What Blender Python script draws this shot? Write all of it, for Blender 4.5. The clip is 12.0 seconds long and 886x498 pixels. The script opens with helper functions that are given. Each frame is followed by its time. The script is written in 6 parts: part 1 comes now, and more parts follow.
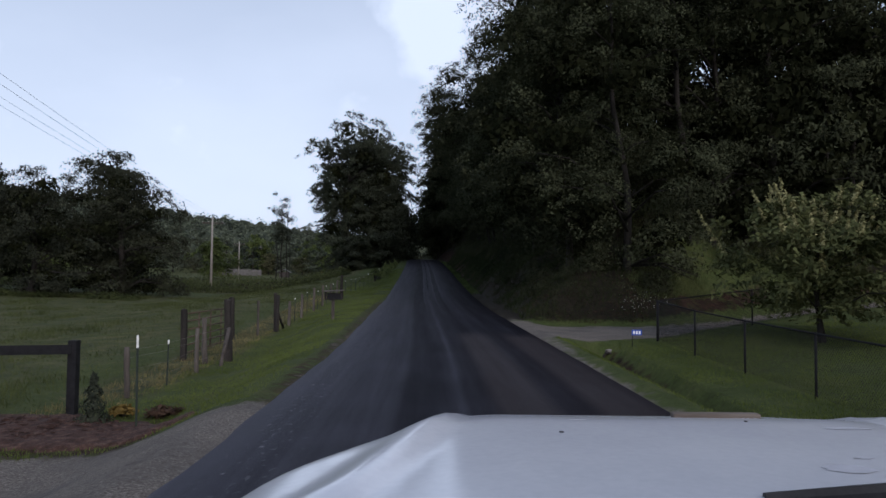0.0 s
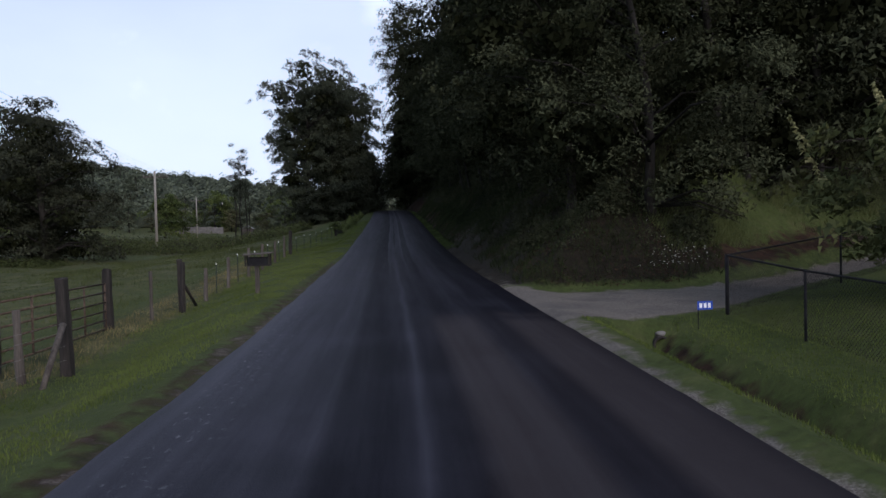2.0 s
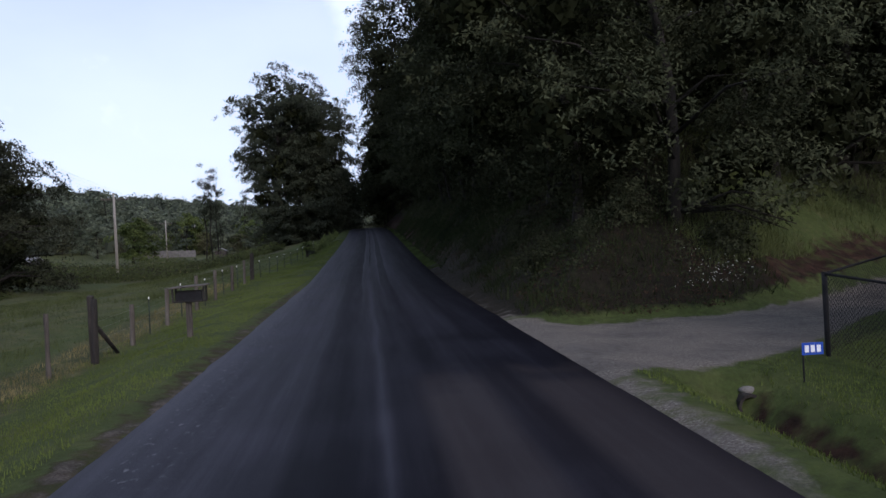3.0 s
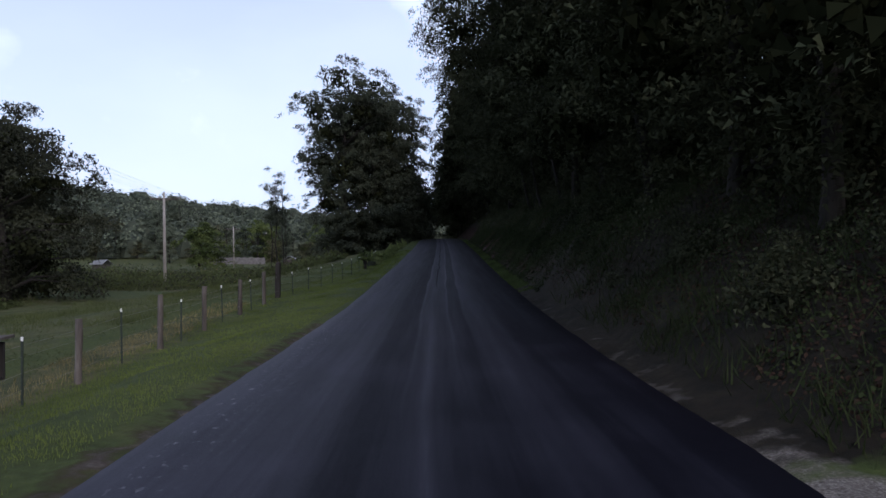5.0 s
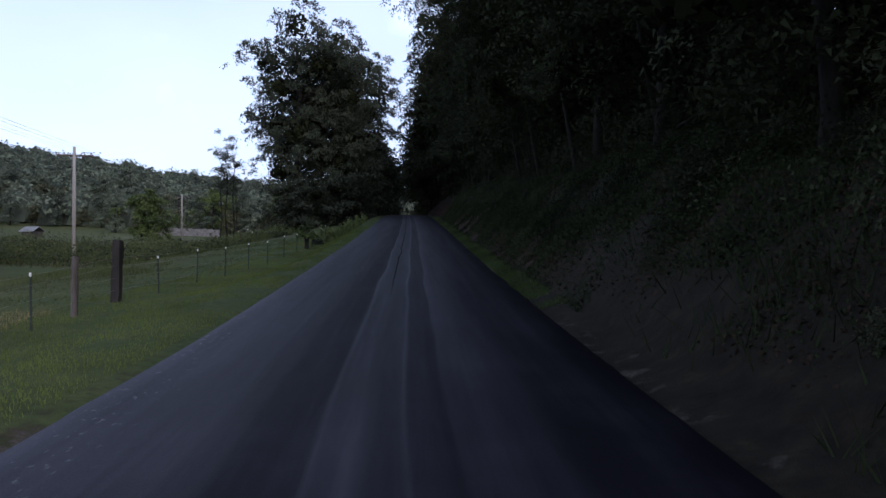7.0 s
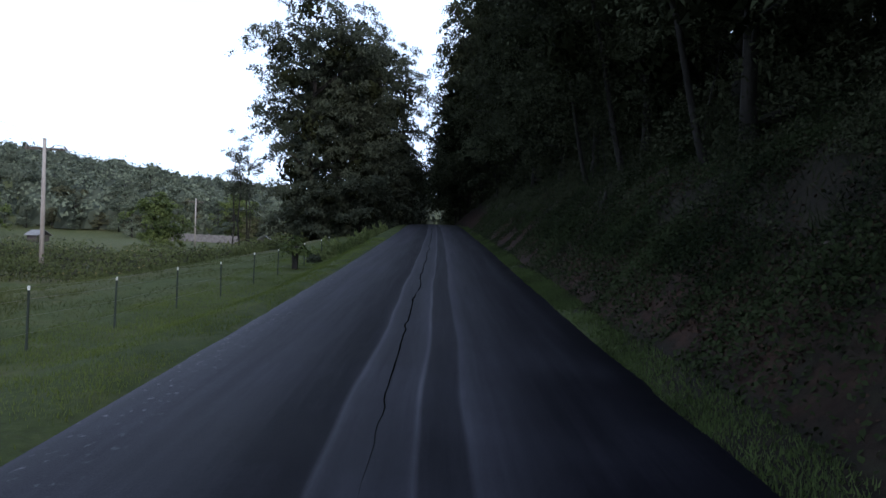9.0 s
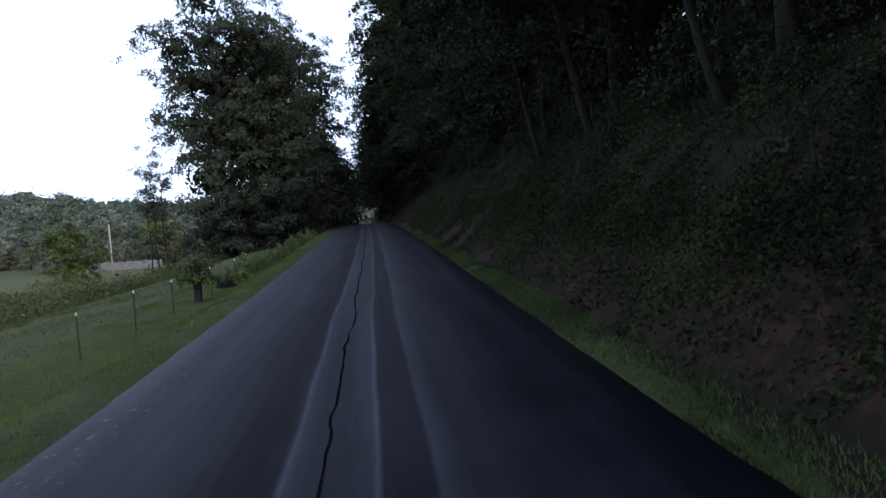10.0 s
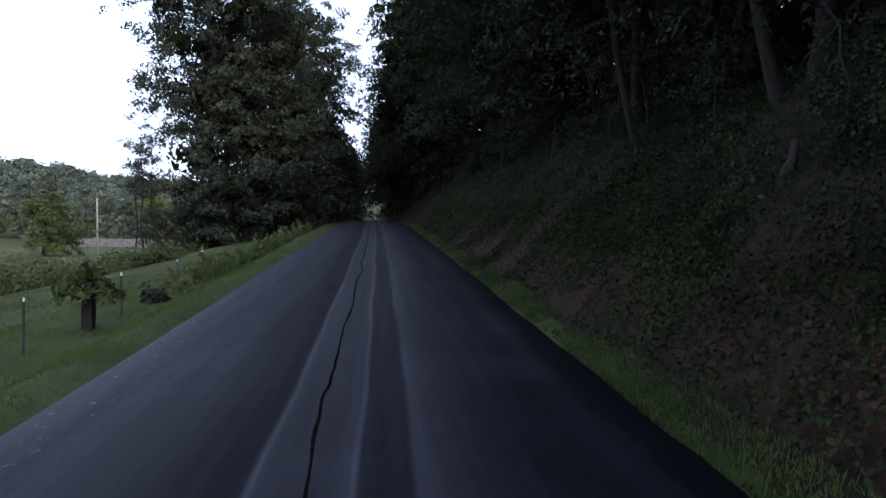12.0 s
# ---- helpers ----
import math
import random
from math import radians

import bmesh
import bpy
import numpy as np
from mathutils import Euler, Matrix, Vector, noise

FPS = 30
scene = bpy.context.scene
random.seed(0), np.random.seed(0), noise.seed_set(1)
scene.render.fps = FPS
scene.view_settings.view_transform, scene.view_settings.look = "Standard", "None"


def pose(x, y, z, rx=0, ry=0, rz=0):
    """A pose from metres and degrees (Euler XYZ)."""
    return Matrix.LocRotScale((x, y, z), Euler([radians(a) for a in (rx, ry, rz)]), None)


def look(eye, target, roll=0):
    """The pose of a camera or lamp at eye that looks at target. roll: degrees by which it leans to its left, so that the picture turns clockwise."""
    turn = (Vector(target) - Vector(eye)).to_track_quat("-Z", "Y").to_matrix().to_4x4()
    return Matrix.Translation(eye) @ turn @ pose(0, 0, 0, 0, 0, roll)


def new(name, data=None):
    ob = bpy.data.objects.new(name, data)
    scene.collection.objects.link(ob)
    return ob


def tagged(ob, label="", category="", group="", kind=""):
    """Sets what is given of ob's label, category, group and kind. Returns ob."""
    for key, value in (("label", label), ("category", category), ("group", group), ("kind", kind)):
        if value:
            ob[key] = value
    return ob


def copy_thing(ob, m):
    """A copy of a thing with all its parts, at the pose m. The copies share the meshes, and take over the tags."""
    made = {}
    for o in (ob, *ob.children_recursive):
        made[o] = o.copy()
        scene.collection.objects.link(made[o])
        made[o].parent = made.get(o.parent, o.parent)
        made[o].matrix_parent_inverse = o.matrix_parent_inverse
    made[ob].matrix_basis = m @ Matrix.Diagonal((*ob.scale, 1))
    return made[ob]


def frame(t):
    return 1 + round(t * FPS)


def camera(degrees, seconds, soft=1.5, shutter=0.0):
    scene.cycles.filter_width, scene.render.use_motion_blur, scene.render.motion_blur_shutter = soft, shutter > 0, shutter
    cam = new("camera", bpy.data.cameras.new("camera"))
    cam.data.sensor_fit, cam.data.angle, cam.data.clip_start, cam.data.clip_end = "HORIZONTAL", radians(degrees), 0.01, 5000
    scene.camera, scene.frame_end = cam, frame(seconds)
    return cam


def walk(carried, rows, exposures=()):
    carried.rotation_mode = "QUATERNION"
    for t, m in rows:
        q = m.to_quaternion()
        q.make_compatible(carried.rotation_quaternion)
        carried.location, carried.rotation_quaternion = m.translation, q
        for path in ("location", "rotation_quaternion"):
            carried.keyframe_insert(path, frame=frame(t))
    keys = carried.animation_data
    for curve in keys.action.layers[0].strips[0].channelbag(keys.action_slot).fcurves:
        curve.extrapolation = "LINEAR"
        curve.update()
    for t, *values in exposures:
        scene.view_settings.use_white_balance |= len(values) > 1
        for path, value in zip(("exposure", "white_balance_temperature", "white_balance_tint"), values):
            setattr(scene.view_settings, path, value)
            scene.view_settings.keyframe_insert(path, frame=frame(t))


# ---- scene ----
cam = camera(63.2, 12.0)
METRES, EYE, TILT, LEAN, TURN = 55.0, 1.7, 0.0, 0.0, 0.0
ROWS = [
    (0.0, 0.0, 0.0, 0.0, -0.03, 2.58, -0.58),
    (0.5, 0.0014, 0.0317, 0.0009, 1.18, 1.53, -0.26),
    (1.0, 0.002, 0.0641, 0.0013, 2.22, 0.96, 1.56),
    (1.5, 0.0023, 0.0976, 0.0007, 2.65, -2.37, 0.38),
    (2.0, 0.0032, 0.1359, 0.0015, -2.29, -1.36, 1.34),
    (2.5, 0.0038, 0.1718, 0.0018, -2.76, -0.75, 4.06),
    (3.0, 0.0043, 0.2136, 0.0027, -3.98, -0.13, 2.97),
    (3.5, 0.0038, 0.2521, 0.0024, -1.18, 1.11, 4.64),
    (5.5, 0.0017, 0.4422, 0.0032, 2.29, 1.12, 0.32),
    (6.0, 0.001, 0.4917, 0.0038, 1.86, 0.09, -1.11),
    (6.5, 0.0004, 0.5403, 0.006, 2.09, 0.29, -2.2),
    (7.0, -0.0013, 0.5855, 0.0067, -0.78, -0.58, -0.5),
    (9.0, -0.0059, 0.7629, 0.0144, 1.35, 0.12, -1.54),
    (9.5, -0.0067, 0.8076, 0.0163, -0.82, -0.03, 2.1),
    (10.0, -0.008, 0.8504, 0.0191, -3.67, -0.54, 5.12),
    (10.5, -0.0086, 0.8922, 0.0218, -2.4, -0.11, 2.46),
    (11.0, -0.0097, 0.9299, 0.0227, -4.05, 0.26, 3.19),
    (11.5, -0.0112, 0.9633, 0.025, -3.77, 1.24, 1.72),
    (12.0, -0.0122, 0.9988, 0.0269, -3.37, -0.43, 0.44),
]
walk(cam, [(t, pose(0, 0, EYE, TILT, LEAN, TURN) @ pose(METRES * x, METRES * y, METRES * z, 90 + pitch, roll, yaw)) for t, x, y, z, yaw, pitch, roll in ROWS],
     exposures=[(0.0, -0.62, 6300, 20), (3.5, -0.38, 6150, 23), (5.5, -0.4, 6000, 24), (6.5, -0.38, 5900, 24), (7.0, -0.26, 5800, 24), (9.0, 0.25, 5850, 18), (12.0, 0.52, 5950, 23)])

# ---------------------------------------------------------------- light
world = bpy.data.worlds.new("evening_sky")
scene.world = world
world.use_nodes = True
wn, wl = world.node_tree.nodes, world.node_tree.links
wn.clear()
SUN_EL, SUN_ROT = radians(27), radians(155)
sky = wn.new("ShaderNodeTexSky")
sky.sky_type, sky.sun_disc, sky.sun_elevation, sky.sun_rotation = "NISHITA", False, SUN_EL, SUN_ROT
sky.air_density, sky.dust_density, sky.ozone_density = 1.2, 1.5, 2.0
coord = wn.new("ShaderNodeTexCoord")
stretch = wn.new("ShaderNodeMapping")
stretch.inputs["Scale"].default_value = (1.0, 1.0, 2.2)
cloud = wn.new("ShaderNodeTexNoise")
cloud.inputs["Scale"].default_value, cloud.inputs["Detail"].default_value = 2.1, 6
ramp = wn.new("ShaderNodeValToRGB")
ramp.color_ramp.elements[0].position, ramp.color_ramp.elements[1].position = 0.45, 0.75
veil = wn.new("ShaderNodeMix")
veil.data_type = "RGBA"
veil.inputs["B"].default_value = (9.9, 11.8, 13.7, 1)
# thin cloud: thicker towards the horizon
upward, low, amount, total = wn.new("ShaderNodeSeparateXYZ"), wn.new("ShaderNodeMapRange"), wn.new("ShaderNodeMath"), wn.new("ShaderNodeMath")
low.inputs["From Min"].default_value, low.inputs["From Max"].default_value = 0.55, 0.0
low.inputs["To Min"].default_value, low.inputs["To Max"].default_value = 0.40, 0.94
amount.operation = "MULTIPLY_ADD"
amount.inputs[1].default_value = 0.14
total.operation = "MINIMUM"
total.inputs[1].default_value = 0.97
bg = wn.new("ShaderNodeBackground")
bg.inputs["Strength"].default_value = 0.121
wout = wn.new("ShaderNodeOutputWorld")
wl.new(coord.outputs["Generated"], stretch.inputs["Vector"])
wl.new(coord.outputs["Generated"], upward.inputs["Vector"])
wl.new(upward.outputs["Z"], low.inputs["Value"])
wl.new(stretch.outputs["Vector"], cloud.inputs["Vector"])
wl.new(cloud.outputs["Fac"], ramp.inputs["Fac"])
wl.new(ramp.outputs["Color"], amount.inputs[0])
wl.new(low.outputs["Result"], amount.inputs[2])
# one brighter cloud stands over the end of the road
toward, bank, puff = wn.new("ShaderNodeVectorMath"), wn.new("ShaderNodeMapRange"), wn.new("ShaderNodeMath")
toward.operation = "DOT_PRODUCT"
toward.inputs[1].default_value = Vector((0.035, 0.92, 0.37)).normalized()
wl.new(coord.outputs["Generated"], toward.inputs[0])
bank.inputs["From Min"].default_value, bank.inputs["From Max"].default_value = 0.9885, 0.9985
bank.inputs["To Max"].default_value = 1.0
wl.new(toward.outputs["Value"], bank.inputs["Value"])
billow, ragged, crisp = wn.new("ShaderNodeTexNoise"), wn.new("ShaderNodeMath"), wn.new("ShaderNodeMapRange")
billow.inputs["Scale"].default_value, billow.inputs["Detail"].default_value, billow.inputs["Roughness"].default_value = 9.0, 8, 0.55
wl.new(coord.outputs["Generated"], billow.inputs["Vector"])
ragged.operation = "MULTIPLY_ADD"
ragged.inputs[1].default_value = 1.8
wl.new(billow.outputs["Fac"], ragged.inputs[0])
wl.new(bank.outputs["Result"], ragged.inputs[2])
crisp.inputs["From Min"].default_value, crisp.inputs["From Max"].default_value = 1.05, 1.75
wl.new(ragged.outputs["Value"], crisp.inputs["Value"])
puff.operation = "MULTIPLY_ADD"
puff.inputs[1].default_value = 0.55
wl.new(crisp.outputs["Result"], puff.inputs[0])
wl.new(amount.outputs["Value"], puff.inputs[2])
wl.new(puff.outputs["Value"], total.inputs[0])
wl.new(total.outputs["Value"], veil.inputs["Factor"])
wl.new(sky.outputs["Color"], veil.inputs["A"])
wl.new(veil.outputs["Result"], bg.inputs["Color"])
wl.new(bg.outputs["Background"], wout.inputs["Surface"])

sun = new("sun", bpy.data.lights.new("sun", "SUN"))
sun.data.energy, sun.data.angle, sun.data.color = 2.2, radians(25), (1.0, 0.93, 0.85)
toward_sun = Vector((math.cos(SUN_EL) * math.sin(SUN_ROT), math.cos(SUN_EL) * math.cos(SUN_ROT), math.sin(SUN_EL)))
sun.matrix_world = look(toward_sun * 80, (0, 0, 0))


# ---------------------------------------------------------------- materials
def mat(name, stops, scale=4.0, rough=0.85, fine=60.0, bump=0.3, metal=0.0, vector="Object", squash=(1, 1, 1), dist=0.02, specular=0.3):
    """Base colour from two noises through a ramp of (position, colour), with fine relief."""
    m = bpy.data.materials.new(name)
    m.use_nodes = True
    n, l = m.node_tree.nodes, m.node_tree.links
    p = n["Principled BSDF"]
    p.inputs["Roughness"].default_value, p.inputs["Metallic"].default_value = rough, metal
    p.inputs["Specular IOR Level"].default_value = specular
    tc, mp = n.new("ShaderNodeTexCoord"), n.new("ShaderNodeMapping")
    mp.inputs["Scale"].default_value = squash
    l.new(tc.outputs[vector], mp.inputs["Vector"])
    a, b = n.new("ShaderNodeTexNoise"), n.new("ShaderNodeTexNoise")
    a.inputs["Scale"].default_value, a.inputs["Detail"].default_value, a.inputs["Roughness"].default_value = scale, 8, 0.6
    b.inputs["Scale"].default_value, b.inputs["Detail"].default_value = fine, 4
    l.new(mp.outputs["Vector"], a.inputs["Vector"])
    l.new(mp.outputs["Vector"], b.inputs["Vector"])
    mix = n.new("ShaderNodeMath")
    mix.operation = "MULTIPLY_ADD"
    mix.inputs[1].default_value, mix.inputs[2].default_value = 0.45, -0.22
    add = n.new("ShaderNodeMath")
    add.operation = "ADD"
    l.new(b.outputs["Fac"], mix.inputs[0])
    l.new(mix.outputs["Value"], add.inputs[0])
    l.new(a.outputs["Fac"], add.inputs[1])
    r = n.new("ShaderNodeValToRGB")
    while len(r.color_ramp.elements) < len(stops):
        r.color_ramp.elements.new(0.5)
    for e, (pos, col) in zip(r.color_ramp.elements, stops):
        e.position, e.color = pos, (*col, 1)
    l.new(add.outputs["Value"], r.inputs["Fac"])
    l.new(r.outputs["Color"], p.inputs["Base Color"])
    bp = n.new("ShaderNodeBump")
    bp.inputs["Strength"].default_value, bp.inputs["Distance"].default_value = bump, dist
    l.new(add.outputs["Value"], bp.inputs["Height"])
    l.new(bp.outputs["Normal"], p.inputs["Normal"])
    return m


def leaf_mat(name, dark, light, thin=0.35, rough=0.7, shine=0.1, patch=0.45):
    """Leaves: colour by island and by tree, some light passing through."""
    m = bpy.data.materials.new(name)
    m.use_nodes = True
    n, l = m.node_tree.nodes, m.node_tree.links
    p, out = n["Principled BSDF"], n["Material Output"]
    g, o = n.new("ShaderNodeNewGeometry"), n.new("ShaderNodeObjectInfo")
    tc, nz = n.new("ShaderNodeTexCoord"), n.new("ShaderNodeTexNoise")
    nz.inputs["Scale"].default_value, nz.inputs["Detail"].default_value = patch, 3
    l.new(tc.outputs["Object"], nz.inputs["Vector"])
    s1, s2 = n.new("ShaderNodeMath"), n.new("ShaderNodeMath")
    s1.operation = s2.operation = "MULTIPLY_ADD"
    s1.inputs[1].default_value = 0.35
    s2.inputs[1].default_value = 0.25
    l.new(g.outputs["Random Per Island"], s1.inputs[0])
    l.new(nz.outputs["Fac"], s1.inputs[2])
    l.new(o.outputs["Random"], s2.inputs[0])
    l.new(s1.outputs["Value"], s2.inputs[2])
    r = n.new("ShaderNodeValToRGB")
    r.color_ramp.elements[0].position, r.color_ramp.elements[0].color = 0.45, (*dark, 1)
    r.color_ramp.elements[1].position, r.color_ramp.elements[1].color = 1.05, (*light, 1)
    l.new(s2.outputs["Value"], r.inputs["Fac"])
    l.new(r.outputs["Color"], p.inputs["Base Color"])
    p.inputs["Roughness"].default_value = rough
    p.inputs["Specular IOR Level"].default_value = shine
    t = n.new("ShaderNodeBsdfTranslucent")
    l.new(r.outputs["Color"], t.inputs["Color"])
    mx = n.new("ShaderNodeMixShader")
    mx.inputs["Fac"].default_value = thin
    l.new(p.outputs["BSDF"], mx.inputs[1])
    l.new(t.outputs["BSDF"], mx.inputs[2])
    l.new(mx.outputs["Shader"], out.inputs["Surface"])
    return m


BARK = mat("bark", [(0.3, (0.009, 0.0075, 0.006)), (0.6, (0.022, 0.019, 0.016)), (0.8, (0.048, 0.043, 0.038))], 3, 0.95, 25, 0.8, squash=(1, 1, 0.25))
POST_WOOD = mat("weathered_post_wood", [(0.3, (0.034, 0.029, 0.025)), (0.55, (0.085, 0.073, 0.063)), (0.8, (0.15, 0.135, 0.118))], 6, 0.95, 60, 0.6, squash=(1, 1, 0.1))
DARK_WOOD = mat("dark_creosoted_wood", [(0.3, (0.012, 0.011, 0.01)), (0.6, (0.035, 0.03, 0.027)), (0.85, (0.075, 0.066, 0.058))], 6, 0.95, 60, 0.6, squash=(1, 1, 0.12))
POLE_WOOD = mat("grey_pole_wood", [(0.3, (0.22, 0.2, 0.18)), (0.6, (0.33, 0.31, 0.28)), (0.85, (0.42, 0.4, 0.37))], 3, 0.95, 40, 0.5, squash=(1, 1, 0.08))
BLACK_PAINT = mat("black_painted_steel", [(0.3, (0.008, 0.008, 0.009)), (0.7, (0.02, 0.02, 0.022))], 8, 0.8, 90, 0.15, specular=0.15)
POST_GREEN = mat("dark_green_post_paint", [(0.3, (0.012, 0.018, 0.014)), (0.7, (0.03, 0.04, 0.03)), (0.9, (0.07, 0.045, 0.03))], 8, 0.65, 90, 0.2)
WHITE_TIP = mat("white_post_paint", [(0.3, (0.6, 0.6, 0.57)), (0.7, (0.8, 0.8, 0.78))], 10, 0.6, 80, 0.1)
WIRE = mat("galvanised_wire", [(0.3, (0.12, 0.115, 0.11)), (0.7, (0.26, 0.25, 0.24))], 10, 0.55, 90, 0.1, metal=0.6)
RUST = mat("rusty_gate_steel", [(0.3, (0.036, 0.025, 0.019)), (0.55, (0.09, 0.06, 0.044)), (0.8, (0.17, 0.13, 0.095))], 9, 0.85, 70, 0.4)
BLUE_SIGN = mat("blue_sign_sheet", [(0.3, (0.012, 0.05, 0.3)), (0.7, (0.02, 0.075, 0.4))], 5, 0.45, 80, 0.05)
WHITE_INK = mat("white_reflective_ink", [(0.3, (0.72, 0.74, 0.78)), (0.7, (0.82, 0.84, 0.86))], 9, 0.5, 80, 0.05)
BANK_ROCK = mat("muddy_brown_rock", [(0.3, (0.02, 0.014, 0.011)), (0.7, (0.065, 0.05, 0.041))], 9, 0.95, 60, 0.6)
PALE_STONE = mat("pale_stone", [(0.3, (0.09, 0.083, 0.075)), (0.7, (0.2, 0.19, 0.175))], 5, 0.95, 60, 0.6)
CONCRETE = mat("old_concrete", [(0.3, (0.2, 0.19, 0.175)), (0.7, (0.36, 0.345, 0.32))], 5, 0.95, 60, 0.5)
FOREST_LEAF = leaf_mat("forest_leaves", (0.0111, 0.0130, 0.0078), (0.0592, 0.0666, 0.0363), 0.12, 0.8, 0.03)
# darker leaf copy: the shade inside the crowns is painted in
CROWN_SHADE_LEAF = leaf_mat("inner_crown_leaves", (0.0064, 0.0076, 0.0040), (0.0208, 0.0240, 0.0112), 0.02, 0.9, 0.02)
OAK_LEAF = leaf_mat("oak_leaves", (0.0145, 0.0187, 0.0145), (0.0578, 0.0680, 0.0425), 0.2)
YARD_LEAF = leaf_mat("pale_green_leaves", (0.0326, 0.0414, 0.0158), (0.1188, 0.1302, 0.0510), 0.2)
YARD_TIP = leaf_mat("pale_shoot_leaves", (0.15, 0.15, 0.066), (0.36, 0.34, 0.17), 0.25)
SPRIG_LEAF = leaf_mat("roadside_weed_leaves", (0.06, 0.082, 0.03), (0.2, 0.235, 0.09), 0.3)
WEED_LEAF = leaf_mat("weed_leaves", (0.03, 0.046, 0.016), (0.115, 0.145, 0.045))
GRASS_LEAF = leaf_mat("grass_blades", (0.0352, 0.0537, 0.0114), (0.1276, 0.1628, 0.0422), 0.3)
PASTURE_LEAF = leaf_mat("pasture_blades", (0.0410, 0.0541, 0.0205), (0.1107, 0.1312, 0.0508), 0.25)
HAY_LEAF = leaf_mat("dry_grass_blades", (0.12, 0.1, 0.045), (0.28, 0.23, 0.11), 0.3)
FLOWER = mat("white_petals", [(0.3, (0.4, 0.42, 0.38)), (0.7, (0.6, 0.6, 0.56))], 30, 0.8, 90, 0.1)
# distance haze is painted into this paler, greyer leaf colour
HAZE_LEAF = leaf_mat("hazed_hill_leaves", (0.034, 0.046, 0.036), (0.13, 0.152, 0.1), 0.15, patch=0.13)
VERGE_LEAF = leaf_mat("verge_weed_leaves", (0.0252, 0.0378, 0.0135), (0.0864, 0.1152, 0.0387), 0.15, 0.8, 0.05)
HILL_SHADE = leaf_mat("hill_shade_leaves", (0.016, 0.022, 0.017), (0.055, 0.066, 0.046), 0.1, patch=0.13)
BRUSH_LEAF = leaf_mat("creek_brush_leaves", (0.0234, 0.0324, 0.0126), (0.0900, 0.1080, 0.0387))
FIELD_LEAF = leaf_mat("pasture_tree_leaves", (0.0141, 0.0167, 0.0114), (0.0484, 0.0528, 0.0308), 0.15)
# weed green darkened to paint in the trees' shade on the bank
BANK_SHADE_LEAF = leaf_mat("shade_darkened_weed_leaves", (0.0070, 0.0102, 0.0051), (0.0320, 0.0422, 0.0172), 0.12, 0.8, 0.03)
LITTER_LEAF = leaf_mat("fallen_brown_leaves", (0.012, 0.008, 0.006), (0.06, 0.038, 0.027), 0.05, 0.9, 0.03)


# ---------------------------------------------------------------- mesh helpers
def mesh_ob(name, verts, faces, material, parent=None, label="", smooth=False):
    me = bpy.data.meshes.new(name)
    me.from_pydata([tuple(v) for v in verts], [], [tuple(f) for f in faces])
    me.materials.append(material)
    if smooth:
        me.polygons.foreach_set("use_smooth", [True] * len(me.polygons))
    ob = new(name, me)
    if parent:
        ob.parent = parent
    return tagged(ob, label)


def part(name, bm, material, parent=None, label=""):
    me = bpy.data.meshes.new(name)
    bm.to_mesh(me)
    bm.free()
    me.materials.append(material)
    ob = new(name, me)
    if parent:
        ob.parent = parent
    return tagged(ob, label)


def box(bm, x0, y0, z0, x1, y1, z1, bevel=0.0):
    ret = bmesh.ops.create_cube(bm, size=1.0)
    vs = ret["verts"]
    for v in vs:
        v.co = Vector(((x0 + x1) / 2 + v.co.x * (x1 - x0), (y0 + y1) / 2 + v.co.y * (y1 - y0), (z0 + z1) / 2 + v.co.z * (z1 - z0)))
    if bevel:
        es = list({e for v in vs for e in v.link_edges})
        bmesh.ops.bevel(bm, geom=es, offset=bevel, segments=2, affect="EDGES", profile=0.5)
    return bm


def tubes(paths, sides=6):
    """Vertices and faces of round tapered tubes: each path is a list of (point, radius)."""
    V, Fc = [], []
    for path in paths:
        base = len(V)
        pts = [Vector(p) for p, _ in path]
        for i, (p, r) in enumerate(path):
            d = (pts[min(i + 1, len(pts) - 1)] - pts[max(i - 1, 0)]).normalized()
            u = d.cross(Vector((0.31, 0.17, 0.93)) if abs(d.z) < 0.9 else Vector((1, 0, 0))).normalized()
            w = d.cross(u)
            for k in range(sides):
                a = 2 * math.pi * k / sides
                V.append(pts[i] + u * (r * math.cos(a)) + w * (r * math.sin(a)))
        for i in range(len(path) - 1):
            for k in range(sides):
                a, b = base + i * sides + k, base + i * sides + (k + 1) % sides
                Fc.append((a, b, b + sides, a + sides))
        Fc.append(tuple(base + k for k in reversed(range(sides))))
        Fc.append(tuple(base + (len(path) - 1) * sides + k for k in range(sides)))
    return V, Fc


